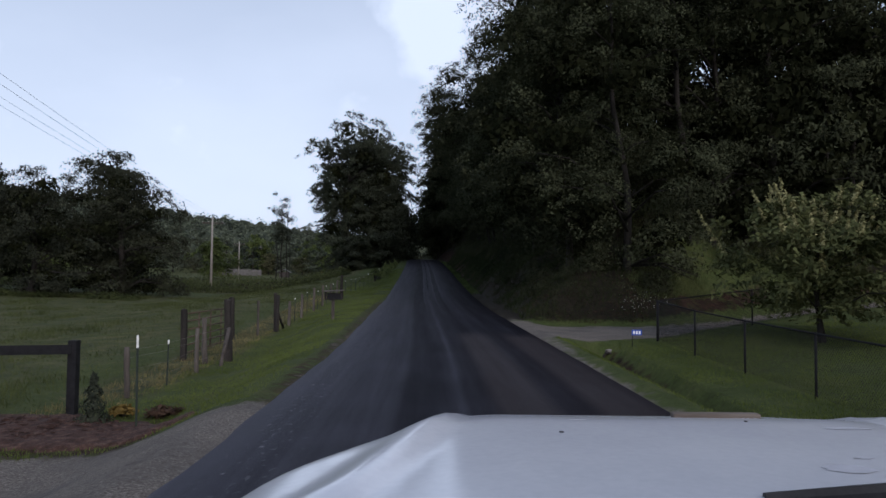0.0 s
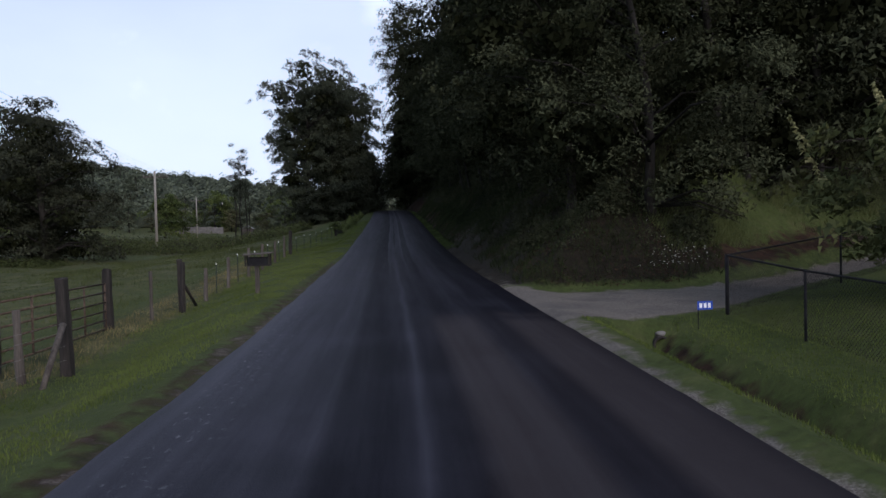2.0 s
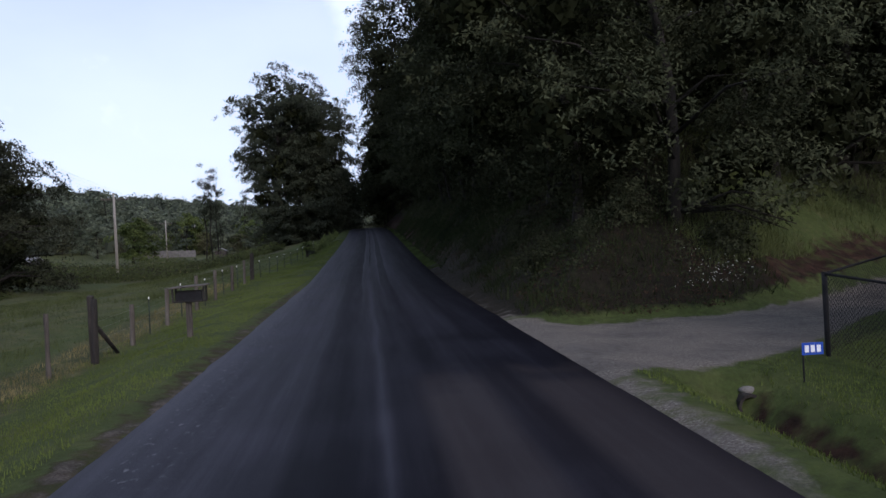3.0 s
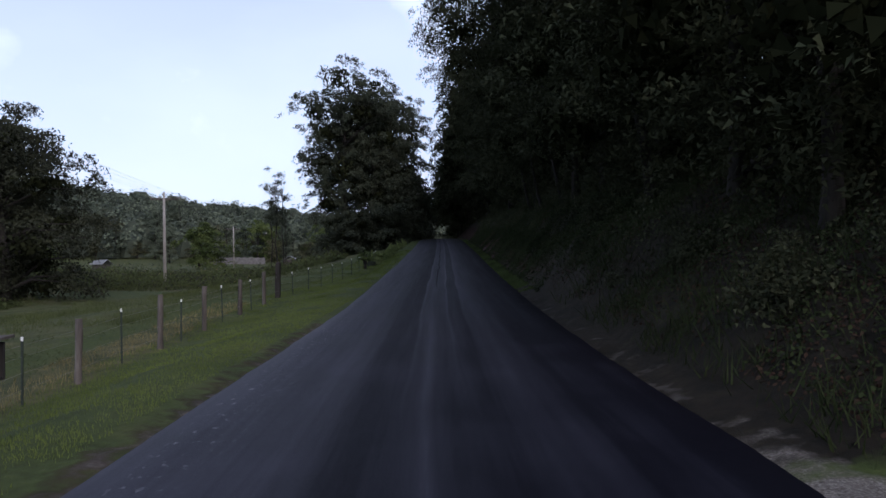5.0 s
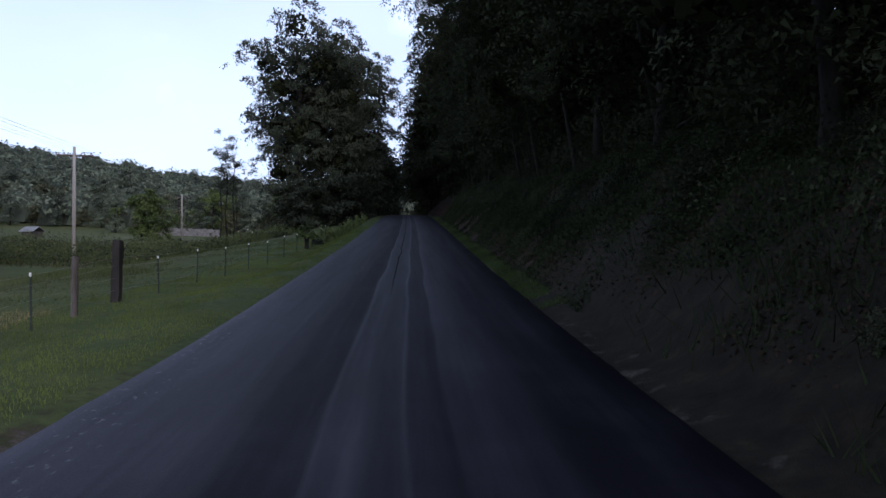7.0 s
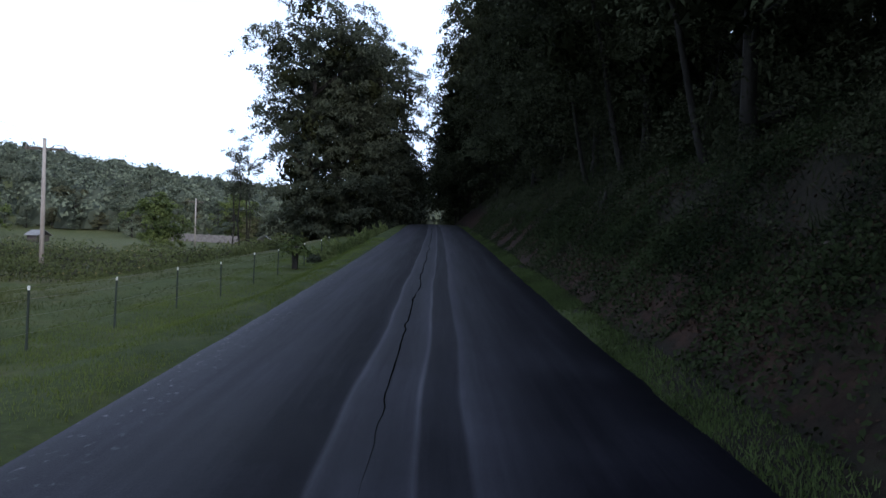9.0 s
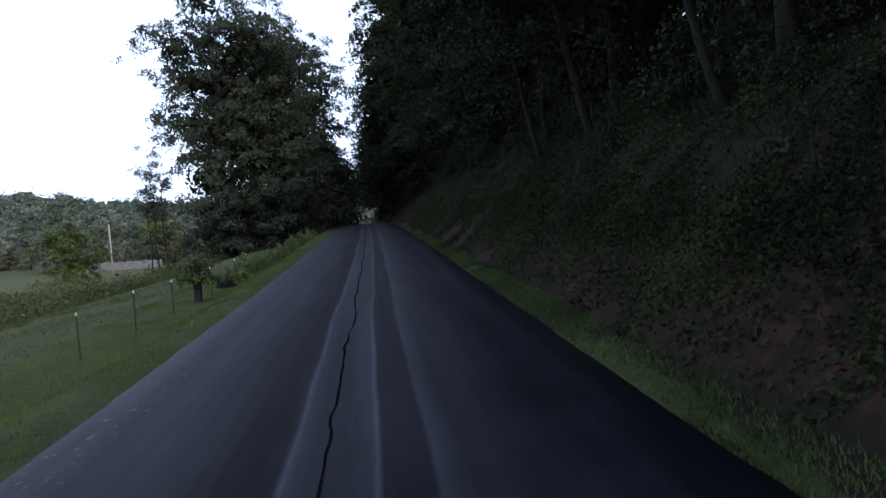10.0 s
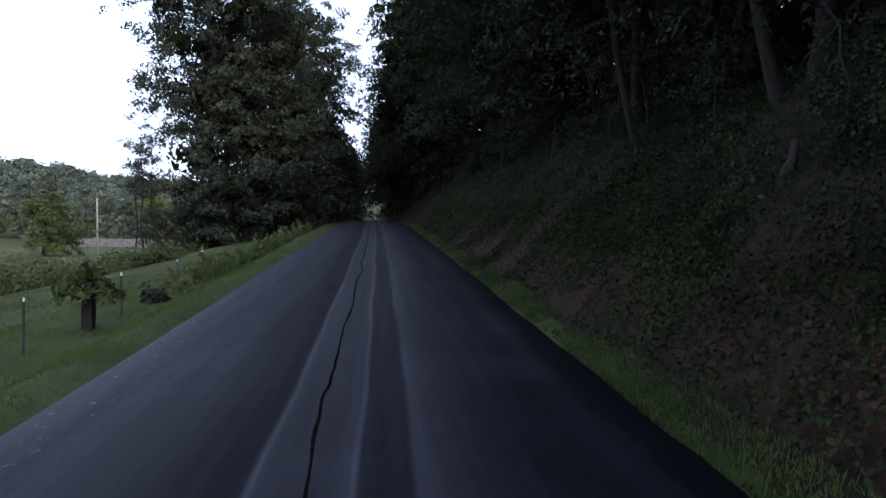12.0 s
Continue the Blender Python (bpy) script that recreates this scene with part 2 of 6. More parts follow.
def leaves_mesh(name, centre, normal, length, width, rng, droop=0.0, full=False):
    """One mesh of pointed leaves: arrays of centres and normals, lengths and widths; full: four-cornered, folded along the middle."""
    n = len(centre)
    rnd = rng.normal(size=(n, 3))
    nrm = normal / (np.linalg.norm(normal, axis=1, keepdims=True) + 1e-9)
    u = rnd - nrm * np.sum(rnd * nrm, axis=1, keepdims=True)
    u /= np.linalg.norm(u, axis=1, keepdims=True) + 1e-9
    u[:, 2] -= droop
    w = np.cross(nrm, u)
    L, W = length[:, None] * 0.5, width[:, None] * 0.5
    k = 4 if full else 3
    v = np.empty((n, k, 3))
    v[:, 0] = centre + u * L
    if full:
        v[:, 1] = centre + w * W - u * L * 0.15 + nrm * W * 0.35
        v[:, 2] = centre - u * L
        v[:, 3] = centre - w * W - u * L * 0.15 + nrm * W * 0.35
    else:
        v[:, 1] = centre + w * W - u * L * 0.7 + nrm * W * 0.3
        v[:, 2] = centre - w * W - u * L * 0.7 + nrm * W * 0.3
    me = bpy.data.meshes.new(name)
    me.vertices.add(n * k)
    me.vertices.foreach_set("co", v.reshape(-1))
    me.loops.add(n * k)
    me.loops.foreach_set("vertex_index", np.arange(n * k, dtype=np.int32))
    me.polygons.add(n)
    me.polygons.foreach_set("loop_start", np.arange(0, n * k, k, dtype=np.int32))
    me.polygons.foreach_set("loop_total", np.full(n, k, dtype=np.int32))
    me.update(calc_edges=True)
    return me


def sprays(rng, centres, outs, count, radius, flat, leaf, spread=1.0, hang=0.35):
    """Leaf places for flat hanging sprays round the given centres, facing outwards and up."""
    k = len(centres)
    c = np.repeat(centres, count, axis=0)
    o = np.repeat(outs, count, axis=0)
    r = np.repeat(radius, count)
    up = np.array([0, 0, 1.0])
    n0 = o * 0.55 + up * 0.85
    n0 /= np.linalg.norm(n0, axis=1, keepdims=True)
    q = rng.normal(size=c.shape)
    q -= n0 * np.sum(q * n0, axis=1, keepdims=True)
    q /= np.linalg.norm(q, axis=1, keepdims=True)
    rad = rng.random(len(c)) ** 0.7 * r
    p = c + q * rad[:, None] + n0 * (rng.normal(size=len(c)) * flat * r)[:, None]
    p[:, 2] -= hang * rad ** 2 / np.maximum(r, 0.2)
    nn = n0 + rng.normal(size=c.shape) * 0.55 * spread
    size = leaf * rng.uniform(0.7, 1.35, len(c))
    return p, nn, size


def smooth(a, b, v):
    v = min(max((v - a) / (b - a), 0.0), 1.0)
    return v * v * (3 - 2 * v)


# ---------------------------------------------------------------- the lie of the land
ROAD_Y = (-80, 0, 11, 22, 35.5, 49, 62, 75.5, 89, 101, 112, 122, 132, 145, 170, 260)
ROAD_Z = (0.0, 0.0, 0.05, 0.18, 0.48, 1.12, 1.84, 2.68, 3.48, 4.25, 4.9, 5.4, 5.65, 5.5, 4.6, 4.0)
ROAD_X = (1.0, 0.45, 0.35, 0.05, -0.55, -1.0, -1.35, -1.75, -2.2, -2.65, -3.1, -3.6, -4.2, -5.0, -6.2, -12.0)
HALF = 2.7


TABLE_Y = np.arange(-500, 401, 0.25)
TABLE_Z = [float(v) for v in sum(np.interp(TABLE_Y + d, ROAD_Y, ROAD_Z) for d in (-5, -2.5, 0, 2.5, 5)) / 5]
TABLE_X = [float(v) for v in sum(np.interp(TABLE_Y + d, ROAD_Y, ROAD_X) for d in (-6, -3, 0, 3, 6)) / 5]


def from_table(table, y):
    f = min(max((y + 500) * 4, 0.0), 3598.0)
    i = int(f)
    return table[i] + (table[i + 1] - table[i]) * (f - i)


def road_z(y):
    return from_table(TABLE_Z, y)


def road_x(y):
    return from_table(TABLE_X, y)


def left_half(y):
    """The road's width left of its middle."""
    return HALF - 0.26 * min(max((y - 30) / 12, 0.0), 1.0)


DROP_Y = (-40, 12, 21, 27, 33, 40, 47, 53, 60, 68, 90)
DROP = (0.75, 0.78, 0.78, 0.70, 0.56, 0.42, 0.28, 0.5, 0.66, 0.62, 0.8)
SLOPE_A = (0.2, 0.2, 0.4, 0.9, 0.9, 0.6, 0.5, 0.4, 0.3, 0.3, 0.6)
SLOPE_B = (2.5, 2.5, 3.0, 3.6, 3.6, 3.2, 3.0, 2.6, 2.2, 2.2, 2.8)


LANE_X = (2.5, 5.2, 7.0, 10.0, 14.0, 18.5, 30.0, 60.0)
LANE_Y = (23.7, 24.2, 24.9, 27.0, 29.8, 31.6, 35.0, 39.0)


def lane_y(x):
    """The middle of the gravel drive that leaves the road."""
    return float(np.interp(x, LANE_X, LANE_Y))


def lane_half(x):
    return 1.35 + 1.15 * (1 - smooth(4.0, 10.0, x)) + 0.4 * (1 - smooth(2.6, 4.0, x))


def ground(x, y):
    """Height of the ground."""
    rz, d = road_z(min(y, 200.0)), x - road_x(min(y, 200.0))
    if d < 0:
        plain = -1.0 + 0.012 * max(min(y, 120.0), -40.0)
        plain += 1.3 * smooth(120, 230, y) + 1.2 * smooth(-20, -70, x)
        s = -d - left_half(y)
        drop = float(np.interp(y, DROP_Y, DROP))
        z = rz - 0.04 - (drop - 0.04) * smooth(float(np.interp(y, DROP_Y, SLOPE_A)), float(np.interp(y, DROP_Y, SLOPE_B)), s)
        z = z + (plain - z) * smooth(3.6, 20.0, s)
        far = max(0.0, min((-x - 60) * 0.135, 29.0)) + 14.7
        z += far * smooth(215, 430, y + 0.25 * (-x)) + 20 * smooth(420, 900, y)
        z += 0.05 * noise.noise((x * 0.35, y * 0.35, 0)) * smooth(0.4, 3, s) + 0.25 * noise.noise((x * 0.05, y * 0.05, 3)) * smooth(6, 25, s)
        return z
    s = d - HALF
    level = float(np.interp(y, (-30, 9, 13.5, 16.6, 19.5, 20.8, 22, 27), (-0.5, -0.52, -0.52, -0.46, -0.38, -0.33, -0.22, -0.12)))
    yard = -0.02 + (level + 0.02) * smooth(0.4, 1.5, s) + 0.06 * max(0.0, s - 4.5)
    yard -= 0.5 * smooth(1.0, 1.6, s) * (1 - smooth(1.95, 2.4, s)) * (1 - smooth(-lane_half(x) - 0.7, -lane_half(x) - 0.4, y - lane_y(x)))
    v = y - lane_y(x)
    lh = lane_half(x)
    lane = smooth(-lh - 0.6, -lh + 0.1, v) * (1 - smooth(lh, lh + 0.4, v))
    yard += (-0.04 - 0.16 * smooth(0.2, 1.8, s) + 0.07 * max(0.0, s - 9) - yard) * lane
    e = min(s - 0.5, (v - lh - 0.35))
    bank = 0.0
    if e > 0:
        steep = 1.05 if y > 42 else 0.62 + 0.43 * smooth(30, 42, y)
        bank = steep * e if e < 2.2 else steep * 2.2 + 0.72 * (e - 2.2)
        if bank > 7:
            bank = 7 + (bank - 7) * 0.62
        bank = min(bank, 45 + 0.05 * e)
        bank += (0.10 * noise.noise((x * 2.4, y * 1.7, 2)) + 0.16 * noise.noise((x * 1.3, y * 0.9, 5)) + 0.30 * noise.noise((x * 0.4, y * 0.35, 8))) * smooth(0, 1.0, e)
    yard_w = 1 - smooth(lh + 0.3, lh + 1.6, v)
    z = rz + yard * yard_w + bank
    z += 10 * smooth(35, 120, x) * yard_w
    return z + 0.03 * noise.noise((x * 0.5, y * 0.5, 1)) * smooth(0.3, 2, s)


def axis_lines(lo, hi, fine_lo, fine_hi, step, grow=1.14, most=45.0):
    out = list(np.arange(fine_lo, fine_hi + step / 2, step))
    d, v = step, fine_lo
    while v > lo:
        d = min(d * grow, most)
        v -= d
        out.insert(0, v)
    d, v = step, fine_hi
    while v < hi:
        d = min(d * grow, most)
        v += d
        out.append(v)
    return out


GX = axis_lines(-1500, 1200, -12, 13, 0.32)
GY = axis_lines(-400, 2400, -6, 92, 0.44)
verts, cover = [], []
for gy in GY:
    cx = road_x(min(gy, 200.0))
    for gx in GX:
        d = gx - cx
        z = ground(gx, gy)
        if -left_half(gy) - 0.12 < d < HALF + 0.15:
            z = road_z(min(gy, 200.0)) - 0.10
        verts.append((gx, gy, z))
        edge = d - HALF if d > 0 else -d - left_half(gy)
        soil = 0.0
        if d < 0:
            soil = (0.57 - 0.5 * smooth(34, 46, gy)) * (1 - smooth(0.15, 0.62, edge)) + 0.62 * smooth(7.5, 9.5, gy) * (1 - smooth(11.5, 13.5, gy)) * smooth(1.0, 2.0, edge) * (1 - smooth(6, 9, edge))
            verge = 0.42 * (1 - smooth(0.12, 0.42, edge)) * (1 - smooth(34, 46, gy))
            apron = (1 - smooth(9.2, 10.6, gy + 0.12 * (edge - 2))) * (1 - smooth(9, 12, edge)) * smooth(-40, -8, gy)
            apron = max(apron, verge)
        else:
            v = gy - lane_y(gx)
            lh = lane_half(gx)
            apron = 0.62 * (1 - smooth(0.1, 0.45 + 0.5 * smooth(15, 20, gy), edge)) * (1 - 0.5 * smooth(26, 29, gy)) * (1 - smooth(42, 48, gy)) + 0.95 * smooth(-lh - 0.35, -lh + 0.25, v) * (1 - smooth(lh - 0.25, lh + 0.2, v)) * (1 - smooth(20, 32, edge))
            e = min(edge - 0.34, v - lh - 0.35)
            soil = smooth(0.0, 0.25, e) * (1 - 0.8 * smooth(1.0, 2.2, e)) * (0.25 + 0.48 * smooth(42, 54, gy) + 0.4 * smooth(8.5, 10.0, gx) * (1 - smooth(36, 40, gy))) if e > 0 else 0.0
            soil = max(soil, 0.6 * smooth(1.15, 1.5, edge) * (1 - smooth(2.1, 2.45, edge)) * (1 - smooth(-lh - 1.0, -lh - 0.5, v)))
        # litter under the trees, also laid on the verge to paint its shade
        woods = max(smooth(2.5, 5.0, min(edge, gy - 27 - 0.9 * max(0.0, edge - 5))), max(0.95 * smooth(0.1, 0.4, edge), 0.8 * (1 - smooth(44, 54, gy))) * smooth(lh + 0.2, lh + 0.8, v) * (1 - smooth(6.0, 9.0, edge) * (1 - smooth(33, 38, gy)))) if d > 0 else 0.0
        rough_grass = smooth(12, 24, -d) if d < 0 else 0.0
        rank = 0.0
        if d < 0:
            # uncut rough grass: a dry strip at the fence, patches in the field, the creek's band
            creek = 96 - 0.15 * (gx + 40)
            rank = 0.75 * smooth(3.0, 3.7, edge) * (1 - smooth(4.6, 6.2, edge)) * smooth(12, 16, gy) * (1 - smooth(38, 50, gy))
            rank = max(rank, 0.55 * smooth(4, 8, edge) * (1 - smooth(70, 78, gy)), 0.9 * smooth(4, 8, edge) * (1 - smooth(9, 15, abs(gy - creek))), 0.3 * smooth(20, 60, -d), 0.5 * smooth(108, 125, gy))
        else:
            rank = 0.35 * smooth(lane_half(gx) + 0.8, lane_half(gx) + 1.6, gy - lane_y(gx))
        cover.append((soil, max(apron, 0.0), woods, rank))
nx = len(GX)
faces = [(j * nx + i, j * nx + i + 1, (j + 1) * nx + i + 1, (j + 1) * nx + i) for j in range(len(GY) - 1) for i in range(nx - 1)]


def ground_mat():
    m = bpy.data.materials.new("meadow_soil_and_gravel")
    m.use_nodes = True
    n, l = m.node_tree.nodes, m.node_tree.links
    p = n["Principled BSDF"]
    p.inputs["Roughness"].default_value, p.inputs["Specular IOR Level"].default_value = 0.95, 0.15
    tc = n.new("ShaderNodeTexCoord")

    def noise_ramp(scale, detail, stops):
        a, r = n.new("ShaderNodeTexNoise"), n.new("ShaderNodeValToRGB")
        a.inputs["Scale"].default_value, a.inputs["Detail"].default_value, a.inputs["Roughness"].default_value = scale, detail, 0.7
        l.new(tc.outputs["Object"], a.inputs["Vector"])
        while len(r.color_ramp.elements) < len(stops):
            r.color_ramp.elements.new(0.5)
        for e, (pos, col) in zip(r.color_ramp.elements, stops):
            e.position, e.color = pos, (*col, 1)
        l.new(a.outputs["Fac"], r.inputs["Fac"])
        return r.outputs["Color"], a.outputs["Fac"]

    def mixed(fac, a, b):
        x = n.new("ShaderNodeMix")
        x.data_type = "RGBA"
        l.new(fac, x.inputs["Factor"])
        l.new(a, x.inputs["A"])
        l.new(b, x.inputs["B"])
        return x.outputs["Result"]

    g1, f1 = noise_ramp(0.8, 10, [(0.32, (0.028, 0.039, 0.012)), (0.5, (0.051, 0.066, 0.021)), (0.66, (0.09, 0.092, 0.038)), (0.8, (0.14, 0.124, 0.062))])
    g2, f2 = noise_ramp(7.0, 8, [(0.3, (0.014, 0.02, 0.0065)), (0.55, (0.05, 0.07, 0.018)), (0.75, (0.098, 0.12, 0.036))])
    half = n.new("ShaderNodeValue")
    half.outputs[0].default_value = 0.5
    grass = mixed(half.outputs[0], g1, g2)
    rank_grass, f6 = noise_ramp(1.1, 10, [(0.3, (0.02, 0.026, 0.011)), (0.48, (0.055, 0.06, 0.025)), (0.62, (0.105, 0.098, 0.045)), (0.78, (0.17, 0.145, 0.075))])
    soil, f3 = noise_ramp(2.6, 10, [(0.3, (0.006, 0.0036, 0.0026)), (0.5, (0.024, 0.0125, 0.0085)), (0.68, (0.05, 0.027, 0.018)), (0.82, (0.09, 0.056, 0.04))])
    gravel, f4 = noise_ramp(34.0, 9, [(0.32, (0.045, 0.038, 0.033)), (0.5, (0.13, 0.115, 0.1)), (0.62, (0.22, 0.2, 0.182)), (0.75, (0.36, 0.345, 0.325))])
    packed, f7 = noise_ramp(9.0, 9, [(0.3, (0.04, 0.036, 0.033)), (0.55, (0.1, 0.093, 0.086)), (0.75, (0.18, 0.17, 0.158))])
    wear, wear_fac = n.new("ShaderNodeMapRange"), n.new("ShaderNodeTexNoise")
    wear_fac.inputs["Scale"].default_value, wear_fac.inputs["Detail"].default_value = 0.9, 6
    l.new(tc.outputs["Object"], wear_fac.inputs["Vector"])
    wear.inputs["From Min"].default_value, wear.inputs["From Max"].default_value = 0.45, 0.7
    l.new(wear_fac.outputs["Fac"], wear.inputs["Value"])
    gravel = mixed(wear.outputs["Result"], gravel, packed)
    # leaf litter, made near black for the shade under the trees
    shady_litter, f5 = noise_ramp(3.5, 9, [(0.3, (0.006, 0.006, 0.004)), (0.55, (0.017, 0.0135, 0.009)), (0.75, (0.028, 0.028, 0.014))])
    at = n.new("ShaderNodeVertexColor")
    at.layer_name = "cover"
    sep = n.new("ShaderNodeSeparateColor")
    l.new(at.outputs["Color"], sep.inputs["Color"])
    edge = n.new("ShaderNodeTexNoise")
    edge.inputs["Scale"].default_value, edge.inputs["Detail"].default_value = 3.0, 8
    l.new(tc.outputs["Object"], edge.inputs["Vector"])

    def mask(out):
        a, b = n.new("ShaderNodeMath"), n.new("ShaderNodeMapRange")
        a.operation = "ADD"
        l.new(out, a.inputs[0])
        l.new(edge.outputs["Fac"], a.inputs[1])
        b.inputs["From Min"].default_value, b.inputs["From Max"].default_value = 0.85, 1.15
        l.new(a.outputs["Value"], b.inputs["Value"])
        return b.outputs["Result"]

    grass = mixed(mask(at.outputs["Alpha"]), grass, rank_grass)
    col = mixed(mask(sep.outputs["Blue"]), grass, shady_litter)
    col = mixed(mask(sep.outputs["Red"]), col, soil)
    col = mixed(mask(sep.outputs["Green"]), col, gravel)
    l.new(col, p.inputs["Base Color"])
    bp = n.new("ShaderNodeBump")
    bp.inputs["Strength"].default_value, bp.inputs["Distance"].default_value = 0.8, 0.05
    add = n.new("ShaderNodeMath")
    add.operation = "MULTIPLY_ADD"
    add.inputs[1].default_value = 0.25
    l.new(f4, add.inputs[0])
    l.new(f2, add.inputs[2])
    l.new(add.outputs["Value"], bp.inputs["Height"])
    l.new(bp.outputs["Normal"], p.inputs["Normal"])
    return m


land = mesh_ob("ground", verts, faces, ground_mat(), smooth=True)
tagged(land, "mown pasture, lawn and wooded red clay bank", "ground", kind="structure")
attr = land.data.color_attributes.new("cover", "FLOAT_COLOR", "POINT")
attr.data.foreach_set("color", [c for q in cover for c in q])


# ---------------------------------------------------------------- the road
def asphalt():
    m = bpy.data.materials.new("worn_dark_asphalt")
    m.use_nodes = True
    n, l = m.node_tree.nodes, m.node_tree.links
    p = n["Principled BSDF"]
    p.inputs["Specular IOR Level"].default_value = 0.3
    uv, mp = n.new("ShaderNodeUVMap"), n.new("ShaderNodeMapping")
    uv.uv_map = "along"
    mp.inputs["Scale"].default_value = (1.0, 0.03, 1.0)
    l.new(uv.outputs["UV"], mp.inputs["Vector"])
    streak, spots, grit, wander = (n.new("ShaderNodeTexNoise") for _ in range(4))
    streak.inputs["Scale"].default_value, streak.inputs["Detail"].default_value, streak.inputs["Roughness"].default_value = 3.4, 8, 0.68
    l.new(mp.outputs["Vector"], streak.inputs["Vector"])
    spots.inputs["Scale"].default_value, spots.inputs["Detail"].default_value, spots.inputs["Roughness"].default_value = 0.5, 9, 0.65
    grit.inputs["Scale"].default_value, grit.inputs["Detail"].default_value = 70, 3
    wander.inputs["Scale"].default_value, wander.inputs["Detail"].default_value = 0.16, 2
    for k in (spots, grit, wander):
        l.new(uv.outputs["UV"], k.inputs["Vector"])
    # bands along the road: across-road place, bent a little along the way
    sep = n.new("ShaderNodeSeparateXYZ")
    l.new(uv.outputs["UV"], sep.inputs["Vector"])
    bend = n.new("ShaderNodeMath")
    bend.operation = "MULTIPLY_ADD"
    bend.inputs[1].default_value, bend.inputs[2].default_value = 0.2, -0.1
    l.new(wander.outputs["Fac"], bend.inputs[0])
    where = n.new("ShaderNodeMath")
    where.operation = "ADD"
    l.new(sep.outputs["X"], where.inputs[0])
    l.new(bend.outputs["Value"], where.inputs[1])
    span = n.new("ShaderNodeMapRange")
    span.inputs["From Min"].default_value, span.inputs["From Max"].default_value = -2.7, 2.7
    l.new(where.outputs["Value"], span.inputs["Value"])
    band = n.new("ShaderNodeValToRGB")
    stops = [(0.0, 0.66), (0.10, 0.52), (0.28, 0.45), (0.36, 0.3), (0.425, 0.25), (0.437, 0.3), (0.444, 0.74), (0.455, 0.52), (0.475, 0.5), (0.53, 0.5), (0.555, 0.58), (0.564, 0.8), (0.57, 0.4), (0.628, 0.36), (0.636, 0.66), (0.65, 0.6), (0.675, 0.5), (0.74, 0.42), (0.8, 0.3), (0.9, 0.32), (1.0, 0.2)]
    while len(band.color_ramp.elements) < len(stops):
        band.color_ramp.elements.new(0.5)
    for e, (pos, g) in zip(band.color_ramp.elements, stops):
        e.position, e.color = pos, (g, g, g, 1)
    l.new(span.outputs["Result"], band.inputs["Fac"])
    # near the start the bands are broader and softer
    soft, begin, both = n.new("ShaderNodeValToRGB"), n.new("ShaderNodeMapRange"), n.new("ShaderNodeMix")
    wide = [(0.0, 0.64), (0.12, 0.53), (0.32, 0.48), (0.345, 0.3), (0.42, 0.3), (0.47, 0.4), (0.49, 0.58), (0.51, 0.36), (0.62, 0.28), (0.68, 0.38), (0.75, 0.36), (0.8, 0.26), (0.88, 0.3), (0.94, 0.24), (1.0, 0.2)]
    while len(soft.color_ramp.elements) < len(wide):
        soft.color_ramp.elements.new(0.5)
    for e, (pos, g) in zip(soft.color_ramp.elements, wide):
        e.position, e.color = pos, (g, g, g, 1)
    l.new(span.outputs["Result"], soft.inputs["Fac"])
    begin.inputs["From Min"].default_value, begin.inputs["From Max"].default_value = 28, 50
    l.new(sep.outputs["Y"], begin.inputs["Value"])
    both.data_type = "RGBA"
    l.new(begin.outputs["Result"], both.inputs["Factor"])
    l.new(soft.outputs["Color"], both.inputs["A"])
    l.new(band.outputs["Color"], both.inputs["B"])
    # sum of bands, streaks, blotches and grit
    total = None
    for src, gain in ((both.outputs["Result"], 0.75), (streak.outputs["Fac"], 0.34), (spots.outputs["Fac"], 0.45), (grit.outputs["Fac"], 0.2)):
        x = n.new("ShaderNodeMath")
        x.operation = "MULTIPLY_ADD"
        x.inputs[1].default_value = gain
        l.new(src, x.inputs[0])
        if total:
            l.new(total, x.inputs[2])
        else:
            x.inputs[2].default_value = -0.385
        total = x.outputs["Value"]
    r = n.new("ShaderNodeValToRGB")
    for i, (pos, c) in enumerate([(0.28, (0.0043, 0.0041, 0.0074)), (0.46, (0.009, 0.0088, 0.0158)), (0.62, (0.026, 0.0262, 0.039)), (0.8, (0.084, 0.085, 0.102))]):
        if i > 1:
            r.color_ramp.elements.new(pos)
        r.color_ramp.elements[i].position, r.color_ramp.elements[i].color = pos, (*c, 1)
    l.new(total, r.inputs["Fac"])
    gloss = n.new("ShaderNodeMapRange")
    gloss.inputs["From Min"].default_value, gloss.inputs["From Max"].default_value = 0.3, 0.75
    gloss.inputs["To Min"].default_value, gloss.inputs["To Max"].default_value = 0.06, 0.34
    l.new(total, gloss.inputs["Value"])
    l.new(gloss.outputs["Result"], p.inputs["Specular IOR Level"])
    # pale flecks of bare stone where the left edge has broken up
    fleck, thin = n.new("ShaderNodeTexNoise"), n.new("ShaderNodeMapping")
    thin.inputs["Scale"].default_value = (1.0, 0.55, 1.0)
    l.new(uv.outputs["UV"], thin.inputs["Vector"])
    l.new(thin.outputs["Vector"], fleck.inputs["Vector"])
    fleck.inputs["Scale"].default_value, fleck.inputs["Detail"].default_value = 13.0, 8
    fr, zone, fm, fx = n.new("ShaderNodeMapRange"), n.new("ShaderNodeValToRGB"), n.new("ShaderNodeMath"), n.new("ShaderNodeMix")
    fr.inputs["From Min"].default_value, fr.inputs["From Max"].default_value = 0.6, 0.72
    l.new(fleck.outputs["Fac"], fr.inputs["Value"])
